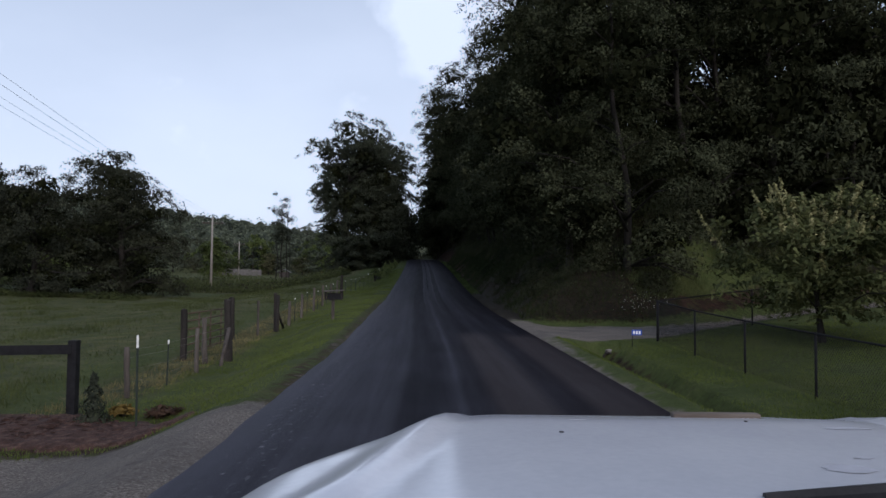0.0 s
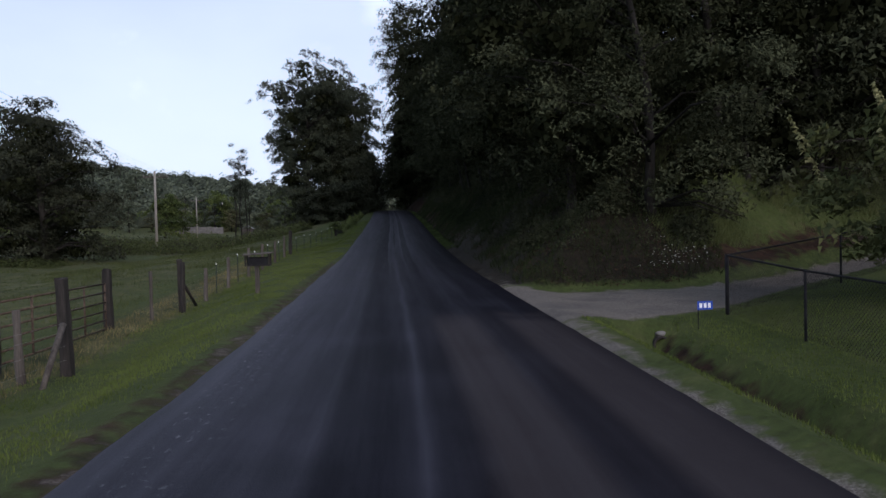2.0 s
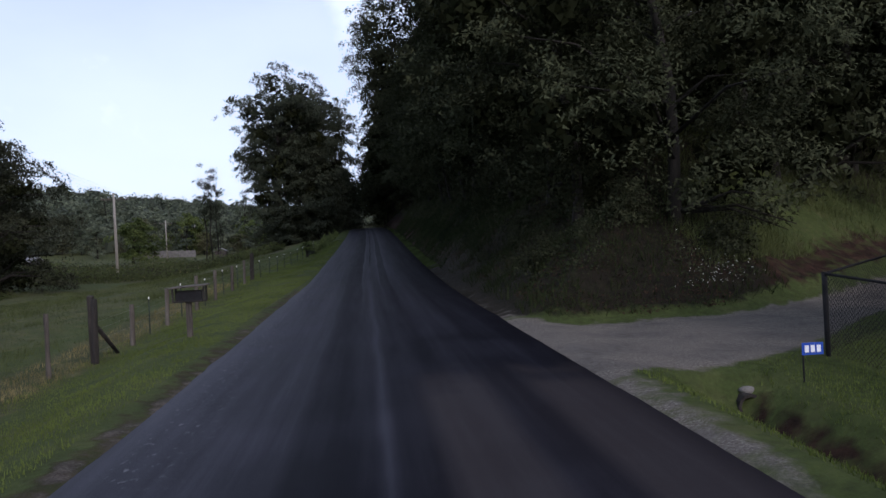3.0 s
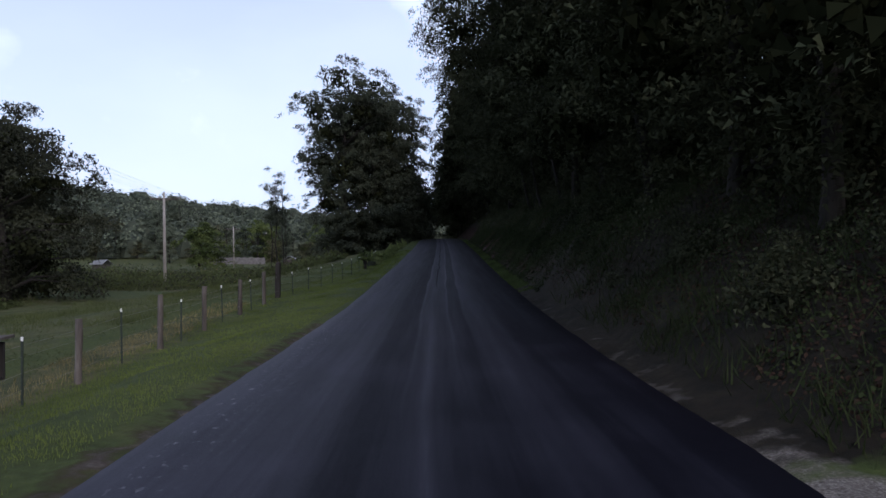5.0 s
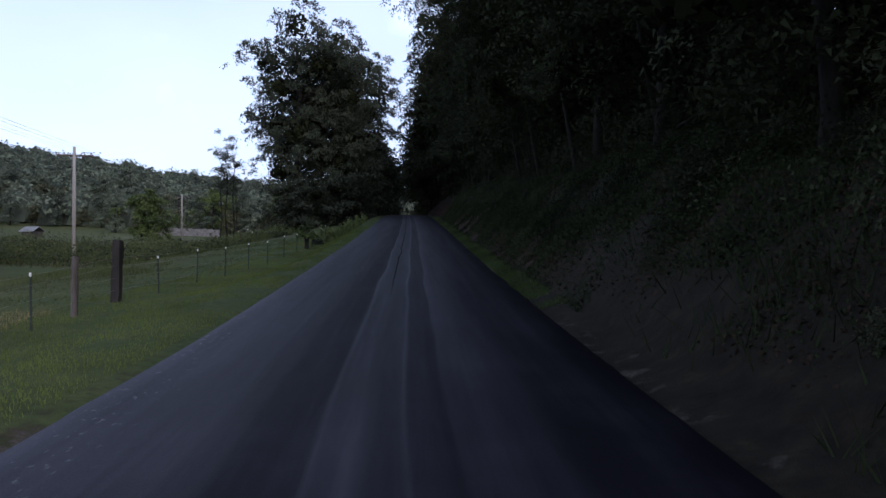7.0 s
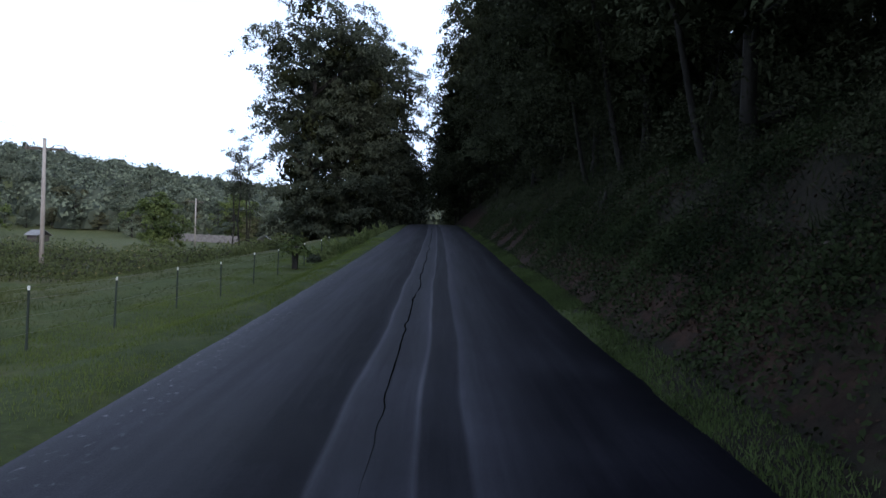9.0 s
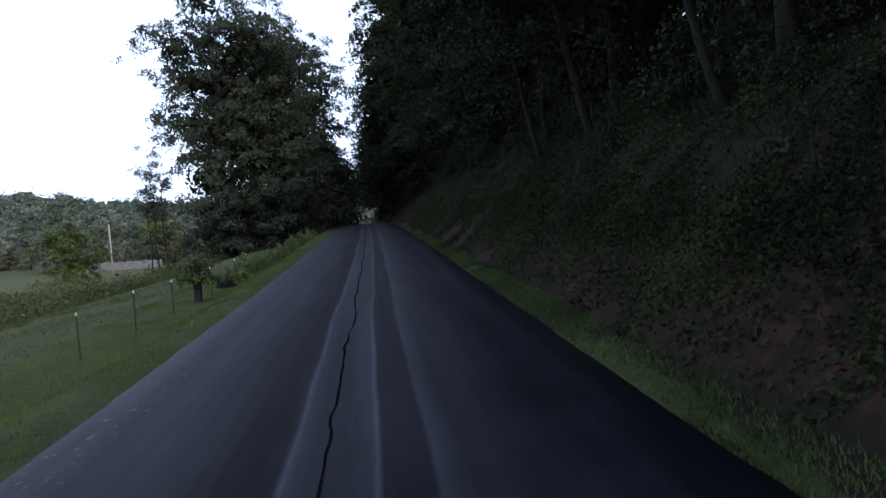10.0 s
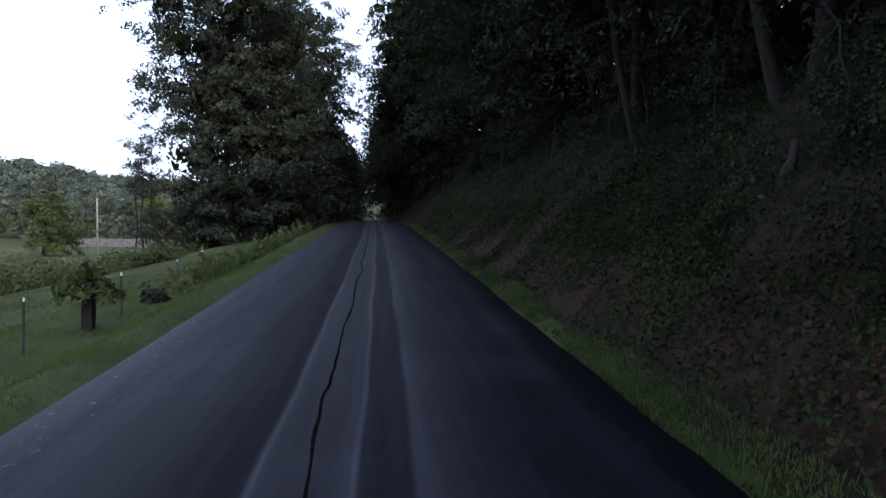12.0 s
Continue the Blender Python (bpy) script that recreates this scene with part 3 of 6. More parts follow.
    for i, (pos, g) in enumerate([(0.03, 0.0), (0.07, 0.8), (0.13, 0.5), (0.2, 0.0)]):
        if i > 1:
            zone.color_ramp.elements.new(pos)
        zone.color_ramp.elements[i].position, zone.color_ramp.elements[i].color = pos, (g, g, g, 1)
    l.new(span.outputs["Result"], zone.inputs["Fac"])
    fm.operation = "MULTIPLY"
    l.new(fr.outputs["Result"], fm.inputs[0])
    l.new(zone.outputs["Color"], fm.inputs[1])
    fx.data_type = "RGBA"
    fx.inputs["B"].default_value = (0.15, 0.15, 0.16, 1)
    l.new(fm.outputs["Value"], fx.inputs["Factor"])
    # the older, browner paving of the lane before the drive
    old_y, old_x, old, tan = n.new("ShaderNodeMapRange"), n.new("ShaderNodeValToRGB"), n.new("ShaderNodeMath"), n.new("ShaderNodeMix")
    torn = n.new("ShaderNodeMath")
    torn.operation = "MULTIPLY_ADD"
    torn.inputs[1].default_value = 7.0
    l.new(spots.outputs["Fac"], torn.inputs[0])
    l.new(sep.outputs["Y"], torn.inputs[2])
    old_y.inputs["From Min"].default_value, old_y.inputs["From Max"].default_value = 25.2, 23.6
    l.new(torn.outputs["Value"], old_y.inputs["Value"])
    for i, (pos, g) in enumerate([(0.5, 0.0), (0.56, 0.1), (0.6, 0.75), (0.7, 0.7), (0.74, 0.15), (0.8, 0.2), (0.84, 0.8), (0.94, 0.7), (1.0, 0.3)]):
        if i > 1:
            old_x.color_ramp.elements.new(pos)
        old_x.color_ramp.elements[i].position, old_x.color_ramp.elements[i].color = pos, (g, g, g, 1)
    l.new(span.outputs["Result"], old_x.inputs["Fac"])
    old.operation = "MULTIPLY"
    l.new(old_y.outputs["Result"], old.inputs[0])
    l.new(old_x.outputs["Color"], old.inputs[1])
    tan.data_type = "RGBA"
    tan.inputs["B"].default_value = (0.036, 0.031, 0.033, 1)
    l.new(old.outputs["Value"], tan.inputs["Factor"])
    l.new(r.outputs["Color"], tan.inputs["A"])
    l.new(tan.outputs["Result"], fx.inputs["A"])
    l.new(fx.outputs["Result"], p.inputs["Base Color"])
    rr = n.new("ShaderNodeMapRange")
    rr.inputs["To Min"].default_value, rr.inputs["To Max"].default_value = 0.5, 0.85
    l.new(spots.outputs["Fac"], rr.inputs["Value"])
    l.new(rr.outputs["Result"], p.inputs["Roughness"])
    bp = n.new("ShaderNodeBump")
    bp.inputs["Strength"].default_value, bp.inputs["Distance"].default_value = 0.4, 0.008
    l.new(grit.outputs["Fac"], bp.inputs["Height"])
    l.new(bp.outputs["Normal"], p.inputs["Normal"])
    return m


ASPHALT = asphalt()


def road_strip(name, lo, hi, step, offsets, lift, material, ragged=0.0, parent=None):
    """A strip of paving along the road; offsets from the road's middle, in metres."""
    ys = np.arange(lo, hi + step / 2, step)
    V, U, Fc = [], [], []
    k = len(offsets)
    for y in ys:
        for i, o in enumerate(offsets):
            if ragged and i in (0, k - 1):
                o += ragged * noise.noise((o * 3.1, y * 0.6, 2)) + ragged * 0.5 * noise.noise((o, y * 2.7, 9))
            if o < -0.5:
                o *= left_half(y) / HALF
            crown = 0.05 * (1 - (o / HALF) ** 2)
            z = road_z(min(y, 200.0)) + crown - 0.04 + lift
            if i in (0, k - 1) and ragged:
                z -= 0.07
            V.append((road_x(min(y, 200.0)) + o, y, z))
            U.append((o, y))
    for j in range(len(ys) - 1):
        for i in range(k - 1):
            Fc.append((j * k + i, j * k + i + 1, (j + 1) * k + i + 1, (j + 1) * k + i))
    ob = mesh_ob(name, V, Fc, material, parent, smooth=True)
    layer = ob.data.uv_layers.new(name="along")
    for lp in ob.data.loops:
        layer.data[lp.index].uv = U[lp.vertex_index]
    return ob


road = road_strip("road", -60, 200, 0.5, [-2.78, -2.66, -2.2, -1.6, -0.9, -0.3, 0.3, 0.9, 1.6, 2.2, 2.66, 2.78], 0.0, ASPHALT, 0.10)
tagged(road, "narrow dark asphalt country road with pale wheel tracks", "road", kind="structure")

CRACK = mat("black_crack_sealant", [(0.3, (0.004, 0.004, 0.004)), (0.7, (0.012, 0.012, 0.012))], 9, 0.95, 60, 0.3, specular=0.0)
V, Fc = [], []
ys = np.arange(46, 108, 0.25)
for j, y in enumerate(ys):
    o = 0.0 + 0.07 * noise.noise((0, y * 0.35, 3)) + 0.035 * noise.noise((0, y * 1.9, 6))
    w = max(0.004, 0.013 + 0.012 * noise.noise((5, y * 0.9, 1))) * smooth(45, 52, y)
    z = road_z(y) + 0.05 * (1 - (o / HALF) ** 2) - 0.04 + 0.004
    V += [(road_x(y) + o - w, y, z), (road_x(y) + o + w, y, z)]
    if j:
        Fc.append((2 * j - 2, 2 * j - 1, 2 * j + 1, 2 * j))
mesh_ob("crack", V, Fc, CRACK, road, "dark wandering crack along the road's middle")


# ---------------------------------------------------------------- trees
def tree(name, seed, height, base, radius, leaf, n_sprays, per, leaf_material, shape=1.0, trunk_r=0.22, lobes=7, spray_r=0.8, lean=0.0, droop=0.25, crop=0.97, rise=1.0, flat=0.12, hang=0.35, inner=0, inner_leaf=0.75, label="", category="tree"):
    """A tree: tapered trunk and limbs, and a crown of hanging sprays of leaves on lobes with gaps between."""
    rng = np.random.default_rng(seed)
    root = new(name)
    tagged(root, label, category)
    mid = (base + height) / 2
    half = (height - base) / 2
    lobe_c, lobe_r = [], []
    for i in range(lobes):
        a = 2 * math.pi * (i * 0.618 + rng.random() * 0.15)
        h = (i + 0.5) / lobes
        prof = math.sin(math.pi * min(crop, 0.12 + (crop - 0.11) * h ** shape)) ** 0.7
        rr = radius * prof * 0.55
        lobe_c.append((math.cos(a) * rr + lean * h, math.sin(a) * rr, base + (height - base) * (0.08 + 0.84 * h ** rise)))
        lobe_r.append((radius * (0.42 + 0.2 * prof) * rng.uniform(0.85, 1.2), (height - base) / lobes * rng.uniform(1.1, 1.7)))
    lobe_c, lobe_r = np.array(lobe_c), np.array(lobe_r)
    # boughs on the lobes, each a tight group of sprays
    group = 5
    n_boughs = max(n_sprays // group, 6)
    which = rng.integers(0, lobes, n_boughs)
    q = rng.normal(size=(n_boughs, 3))
    q[:, 2] = q[:, 2] * 0.9 + 0.15
    q /= np.linalg.norm(q, axis=1, keepdims=True)
    depth = rng.uniform(0.5, 1.1, n_boughs) ** 0.6
    bc = lobe_c[which] + q * np.stack([lobe_r[which, 0], lobe_r[which, 0], lobe_r[which, 1]], axis=1) * depth[:, None]
    c = np.repeat(bc, group, axis=0)
    out = np.repeat(q, group, axis=0)
    n_sprays = len(c)
    shift = rng.normal(size=c.shape) * np.array([0.75, 0.75, 0.28]) * spray_r
    c = c + shift
    c[:, 2] -= 0.18 * (shift[:, 0] ** 2 + shift[:, 1] ** 2) / spray_r
    p, nn, size = sprays(rng, c, out, per, spray_r * rng.uniform(0.6, 1.15, n_sprays), flat, leaf, 1.0, hang)
    keep = p[:, 2] > 0.25
    me = leaves_mesh("crown", p[keep], nn[keep], size[keep] * 1.5, size[keep] * 0.66, rng, droop)
    me.materials.append(leaf_material)
    crown = new("crown", me)
    crown.parent = root
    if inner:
        # added big leaves fill the crown's gaps; its shade is in their colour
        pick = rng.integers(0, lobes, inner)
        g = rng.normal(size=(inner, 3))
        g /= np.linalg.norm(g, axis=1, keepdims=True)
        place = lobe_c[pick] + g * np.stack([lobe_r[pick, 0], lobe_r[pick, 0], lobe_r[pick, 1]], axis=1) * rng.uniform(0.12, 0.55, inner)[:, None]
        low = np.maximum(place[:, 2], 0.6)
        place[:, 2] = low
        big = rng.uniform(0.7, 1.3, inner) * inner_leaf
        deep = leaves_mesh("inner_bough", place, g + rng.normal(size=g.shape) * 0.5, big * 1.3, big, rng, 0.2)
        deep.materials.append(CROWN_SHADE_LEAF)
        tagged(new("inner_bough", deep), "dark inner leaves, crown shade painted in their colour", kind="stuff").parent = root
    top = height * 0.86
    trunk = [((lean * 0.6 * (z / height) + 0.18 * math.sin(z * 0.7 + seed), 0.15 * math.cos(z * 0.6 + seed), z), trunk_r * (1.35 if z < 0.3 else 1.0 - 0.85 * z / height)) for z in np.concatenate([[-0.6, 0.2], np.linspace(1.0, top, 8)])]
    limbs = []
    for i in range(min(lobes * 3, 26)):
        t = c[rng.integers(0, n_sprays)]
        z0 = max(0.8, min(top * 0.92, t[2] - rng.uniform(0.15, 0.45) * math.hypot(t[0], t[1]) - 0.3))
        s0 = Vector((lean * 0.6 * z0 / height, 0, z0))
        e = Vector(t)
        m1 = s0.lerp(e, 0.5) + Vector((0, 0, 0.12 * (e - s0).length))
        r0 = trunk_r * 0.38 * (1 - 0.6 * z0 / height)
        limbs.append([(s0, r0), (m1, r0 * 0.6), (e, r0 * 0.15)])
    V, Fc = tubes([trunk] + limbs, 7)
    mesh_ob("trunk", V, Fc, BARK, root, smooth=True)
    return root


def bush(name, seed, height, radius, leaf, n_sprays, per, leaf_material, label="", category="shrub"):
    rng = np.random.default_rng(seed)
    root = new(name)
    tagged(root, label, category)
    q = rng.normal(size=(n_sprays, 3))
    q[:, 2] = np.abs(q[:, 2])
    q /= np.linalg.norm(q, axis=1, keepdims=True)
    lump = 0.75 + 0.35 * np.sin(q[:, 0] * 3.1 + seed) * np.cos(q[:, 1] * 2.7)
    c = q * np.array([radius, radius, height * 0.9]) * (lump * rng.uniform(0.5, 1.05, n_sprays))[:, None]
    c[:, 2] += 0.1
    p, nn, size = sprays(rng, c, q, per, np.full(n_sprays, radius * 0.32) * rng.uniform(0.6, 1.3, n_sprays), 0.25, leaf)
    p[:, 2] = np.maximum(p[:, 2], -0.1)
    me = leaves_mesh("foliage", p, nn, size * 1.4, size * 0.75, rng, 0.2)
    me.materials.append(leaf_material)
    ob = new("foliage", me)
    ob.parent = root
    stems = []
    for i in range(6):
        t = c[rng.integers(0, n_sprays)]
        stems.append([((0.1 * math.cos(i), 0.1 * math.sin(i), -0.2), 0.03), ((t[0] * 0.4, t[1] * 0.4, t[2] * 0.6), 0.02), (tuple(t), 0.006)])
    V, Fc = tubes(stems, 4)
    mesh_ob("stem", V, Fc, BARK, root)
    return root


def plant(ob, x, y, turn=0.0, size=1.0, tall=1.0, sink=0.1, first=False):
    m = pose(x, y, ground(x, y) - sink, 0, 0, turn) @ Matrix.Diagonal((size, size, size * tall, 1))
    if first:
        ob.matrix_basis = m
        return ob
    return copy_thing(ob, m)


rnd = random.Random(7)
WOOD_LABEL = "tall broadleaf tree in dense dark summer leaf"
wood_kinds = [
    tree("forest_tree", 11, 16.0, 0.2, 4.8, 0.108, 900, 38, FOREST_LEAF, 0.95, 0.2, 11, 0.56, lean=-2.2, flat=0.25, inner=3000, inner_leaf=0.24, label=WOOD_LABEL),
    tree("forest_tree", 12, 19.0, 0.4, 5.1, 0.11, 940, 38, FOREST_LEAF, 0.9, 0.22, 12, 0.58, lean=-2.0, flat=0.25, inner=3000, inner_leaf=0.24, label=WOOD_LABEL),
    tree("forest_tree", 13, 12.5, 0.4, 4.4, 0.106, 800, 38, FOREST_LEAF, 0.9, 0.18, 8, 0.54, lean=-1.2, flat=0.25, inner=3000, inner_leaf=0.24, label=WOOD_LABEL),
    tree("forest_tree", 16, 17.0, 0.2, 4.9, 0.25, 300, 36, FOREST_LEAF, 0.95, 0.2, 11, 1.0, lean=-2.0, inner=900, inner_leaf=0.6, label=WOOD_LABEL),
]
back_kinds = [
    tree("woodland_tree", 14, 18.0, 1.0, 5.4, 0.165, 300, 24, FOREST_LEAF, 1.0, 0.26, 9, 0.75, inner=2000, inner_leaf=0.32, label="tall woodland tree on the hillside behind the road"),
    tree("woodland_tree", 15, 15.0, 0.5, 5.2, 0.165, 290, 24, FOREST_LEAF, 0.9, 0.22, 8, 0.75, inner=2000, inner_leaf=0.32, label="tall woodland tree on the hillside behind the road"),
]
FAR_ROW = [(d, y, 3, 1.06) for d, y in ((6.6, 107.5), (5.6, 114.0), (6.2, 122.0), (5.6, 131.0), (6.2, 142.0), (9.5, 126.0), (9.8, 137.0), (5.4, 150.0), (8.5, 158.0), (5.0, 166.0))]
# roadside row: distance from the road's middle, y, kind, size
for i, (d, y, k, s) in enumerate([(8.6, 30.4, 0, 0.9), (6.4, 32.6, 2, 0.95), (12.4, 34.0, 1, 0.9), (7.0, 37.0, 0, 1.0), (10.0, 40.5, 1, 1.0), (6.3, 42.0, 2, 0.95), (7.2, 46.5, 1, 0.95), (6.0, 50.5, 0, 0.95), (8.6, 53.5, 1, 1.0), (6.1, 57.0, 0, 1.0), (7.4, 61.0, 1, 0.95), (6.0, 65.0, 2, 1.0), (6.7, 68.8, 0, 1.05), (6.0, 73.0, 1, 0.9), (7.2, 77.0, 0, 1.05), (5.9, 81.0, 2, 1.1), (6.8, 85.5, 1, 1.0), (5.8, 90.5, 0, 1.05), (6.9, 95.5, 1, 1.0), (5.9, 101.0, 0, 1.05)] + FAR_ROW):
    first = not [1 for q in wood_kinds[k:k + 1] if q.get("planted")]
    d -= 0.3 * (1 - smooth(40, 50, y))
    d += 0.9 * smooth(42, 48, y) * (1 - smooth(66, 74, y)) + 1.1 * smooth(64, 74, y)
    ob = plant(wood_kinds[k], road_x(y) + d, y, rnd.uniform(-45, 45), s, rnd.uniform(0.97, 1.1), 0.35, first=first)
    wood_kinds[k]["planted"] = 1
    tagged(ob, group="trees on the wooded bank")
spots = [(d + rnd.uniform(-1.2, 1.2), y + rnd.uniform(-2, 2)) for d, lo, hi, step in ((10.0, 44, 90, 7), (12.5, 38, 125, 7), (18.5, 41, 112, 9), (27, 46, 100, 14)) for y in np.arange(lo, hi, step)]
spots += [(17.5, 34.5), (22.5, 38.0), (28.0, 38.5), (34.0, 42.0), (40.0, 40.5), (47.0, 44.0), (31.0, 48.0), (39.0, 50.0), (54.0, 41.0), (13.8, 32.0), (17.4, 33.0), (21.0, 33.6), (25.5, 35.0), (31.0, 36.5), (37.0, 37.0), (45.0, 37.0), (15.5, 46.0), (20.5, 50.0), (25.0, 54.0), (24.5, 46.5), (31.5, 57.0), (36.5, 53.0), (42.0, 58.0)]
for i, (d, y) in enumerate(spots):
    y = max(y, lane_y(road_x(y) + d) + lane_half(road_x(y) + d) + 4.5)
    ob = plant(back_kinds[i % 2], road_x(y) + d, y, rnd.uniform(0, 360), rnd.uniform(0.9, 1.12), rnd.uniform(1.0, 1.2), 1.5, first=i < 2)
    tagged(ob, group="woods on the hillside")
for x, y, s in ((-15, 206, 0.6), (-12.5, 208, 0.5), (-2, 206, 0.6), (-19, 204, 0.7), (2.5, 203, 0.7)):
    tagged(plant(back_kinds[0], x, y, 33 * y, s, 1.0, 0.3), group="woods on the hillside")
# high crowns that lean out over the road
LEAN_LABEL = "tall broadleaf tree leaning out over the road"
leaner = tree("leaning_tree", 17, 14.5, 6.5, 3.6, 0.11, 480, 38, FOREST_LEAF, 0.9, 0.11, 7, 0.56, lean=-7.0, flat=0.25, inner=900, inner_leaf=0.24, label=LEAN_LABEL)
for i, (d, y, s) in enumerate([(9.2, 36.0, 0.9), (8.8, 43.5, 0.92), (7.2, 51.0, 0.95), (6.7, 58.5, 0.95), (6.4, 65.0, 0.97), (6.5, 71.0, 0.95), (7.9, 78.0, 0.95), (8.0, 87.0, 1.0)]):
    tagged(plant(leaner, road_x(y) + d, y, rnd.uniform(-25, 25), s, rnd.uniform(0.95, 1.08), 0.35, first=i == 0), group="trees leaning over the road")
# beyond the crest the crowns of both sides meet over the road
arch = tree("arching_tree", 18, 14.0, 4.2, 4.6, 0.25, 230, 34, FOREST_LEAF, 0.9, 0.18, 9, 1.0, lean=-1.6, inner=600, inner_leaf=0.6, label="tall broadleaf tree arching over the far end of the road")
for i, (d, y, s) in enumerate(((-6.4, 138, 0.95), (5.6, 143, 1.0), (-5.8, 148, 1.0), (5.0, 153, 1.0), (-5.4, 158, 1.0), (4.8, 164, 1.0), (-5.2, 170, 1.05), (4.6, 177, 1.05), (-5.0, 184, 1.05), (4.6, 191, 1.1))):
    tagged(plant(arch, road_x(y) + d, y, 0 if d > 0 else 180, s, 1.0, 0.35, first=i == 0), group="trees meeting over the road")
for d, y in ((-6.6, 152), (6.2, 160), (-6.2, 166), (5.6, 174), (-5.8, 180), (5.2, 186)):
    tagged(plant(wood_kinds[3], road_x(y) + d, y, 0 if d > 0 else 180, 0.62, 1.0, 0.35), group="trees on the wooded bank")
bank_shrub = bush("bank_shrub", 63, 2.6, 1.8, 0.11, 66, 36, FOREST_LEAF, "dark leafy undergrowth shrub on the bank")
i = 0
for y in np.arange(27.5, 140, 2.6):
    for d0 in (5.6, 7.4, 9.4) if y > 44 else (4.3, 5.4, 6.9, 8.6):
        d = d0 + rnd.uniform(-0.5, 0.7)
        if y < lane_y(road_x(y) + d) + lane_half(road_x(y) + d) + 2.6:
            continue
        s = rnd.uniform(0.6, 1.0) * (0.5 if d0 < 5 else 0.85 if d0 < 6 else 1.35 if y < 44 else 1.65)
        ob = plant(bank_shrub, road_x(y) + d, y + rnd.uniform(-0.8, 0.8), rnd.uniform(0, 360), s, rnd.uniform(0.8, 1.3), 0.15, first=i == 0)
        tagged(ob, group="undergrowth on the bank")
        i += 1

oaks = [
    tree("oak_tree", 21, 21.0, 3.6, 5.8, 0.185, 1050, 30, OAK_LEAF, 1.1, 0.42, 11, 0.66, crop=0.72, rise=0.8, flat=0.22, hang=0.22, inner=2400, inner_leaf=0.34, label="tall dark oak tree standing beside the road", category="tree"),
    tree("oak_tree", 22, 19.0, 1.5, 5.3, 0.185, 1000, 30, OAK_LEAF, 1.05, 0.38, 10, 0.66, crop=0.74, rise=0.8, flat=0.22, hang=0.22, inner=2400, inner_leaf=0.34, label="tall dark oak tree standing beside the road", category="tree"),
]
for i, (x, y, k, s, tall) in enumerate([(-14.6, 109.5, 0, 1.02, 1.09), (-11.2, 112, 1, 0.95, 1.1), (-17.5, 126, 1, 1.0, 1.0), (-11.5, 122, 0, 0.92, 1.1), (-11.0, 132, 0, 1.0, 1.0), (-12.5, 145, 1, 1.0, 1.0)]):
    tagged(plant(oaks[k], x, y, rnd.uniform(0, 360), s, tall, 0.3, first=i < 2), group="oaks beside the road")

under = tree("understory_tree", 24, 6.2, 0.1, 2.9, 0.2, 240, 40, OAK_LEAF, 0.8, 0.1, 8, 0.7, flat=0.22, hang=0.3, inner=600, inner_leaf=0.28, label="low dense leafy tree below the oaks", category="tree")
for i, (x, y, s) in enumerate([(-9.2, 104.5, 0.95), (-12.0, 102.5, 1.05), (-14.6, 104.5, 0.9), (-8.3, 116, 0.95), (-8.6, 124, 1.0), (-9.2, 133, 1.05), (-9.8, 142, 1.1), (-8.8, 110, 1.15), (-8.2, 118, 1.3), (-8.4, 128, 1.4)]):
    tagged(plant(under, x, y, rnd.uniform(0, 360), s, rnd.uniform(0.9, 1.15), 0.15, first=i == 0), group="low trees below the oaks")

field_trees = [tree("field_tree", 31, 12.5, -0.4, 6.8, 0.17, 950, 30, FIELD_LEAF, 0.6, 0.4, 12, 0.72, flat=0.22, inner=2200, inner_leaf=0.3, label="wide dark spreading tree in the pasture", category="tree")]
for i, (x, y, s) in enumerate([(-30.6, 68.5, 0.92), (-37.4, 65.8, 0.9), (-44.6, 69.4, 0.97), (-36.2, 77.5, 1.18), (-51.8, 72, 1.02)]):
    tagged(plant(field_trees[0], x, y, 70 * i, s, 1.06, 0.2, first=i == 0), group="trees in the pasture")

yard_tree = tree("yard_tree", 41, 4.9, 1.0, 2.7, 0.14, 400, 36, YARD_LEAF, 0.75, 0.09, 9, 0.5, label="small pale green leafy tree on the lawn", category="tree")
# pale upright shoots stand out of the top of the crown
rng = np.random.default_rng(43)
seat = np.array([tuple(v.co) for v in next(o for o in yard_tree.children if o.name.startswith("crown")).data.vertices])[::3]
seat = seat[(seat[:, 2] > 2.2 + 0.25 * np.hypot(seat[:, 0], seat[:, 1]))]
foot = seat[rng.integers(0, len(seat), 130)]
k = 46
t = rng.random((len(foot), k))
out = foot[:, :2] / (np.linalg.norm(foot[:, :2], axis=1, keepdims=True) + 0.3)
tall = rng.uniform(0.35, 0.75, (len(foot), 1))
a = rng.uniform(0, 2 * math.pi, t.shape)
w = 0.13 * (1.05 - t) * rng.uniform(0.4, 1.0, t.shape)
p = np.stack([foot[:, :1] + out[:, :1] * t * tall * 0.5 + np.cos(a) * w, foot[:, 1:2] + out[:, 1:2] * t * tall * 0.5 + np.sin(a) * w, foot[:, 2:3] + t * tall - 0.12], axis=2).reshape(-1, 3)
nn = np.stack([np.cos(a), np.sin(a), np.full(a.shape, 0.7)], axis=2).reshape(-1, 3) + rng.normal(size=p.shape) * 0.3
size = rng.uniform(0.06, 0.12, len(p))
me = leaves_mesh("shoot_growth", p, nn, size * 1.3, size * 0.8, rng, 0.1)
me.materials.append(YARD_TIP)
tagged(new("shoot_growth", me), "pale upright leafy shoots").parent = yard_tree
plant(yard_tree, 10.9, 20.9, 20, 0.94, 0.95, 0.05, first=True)

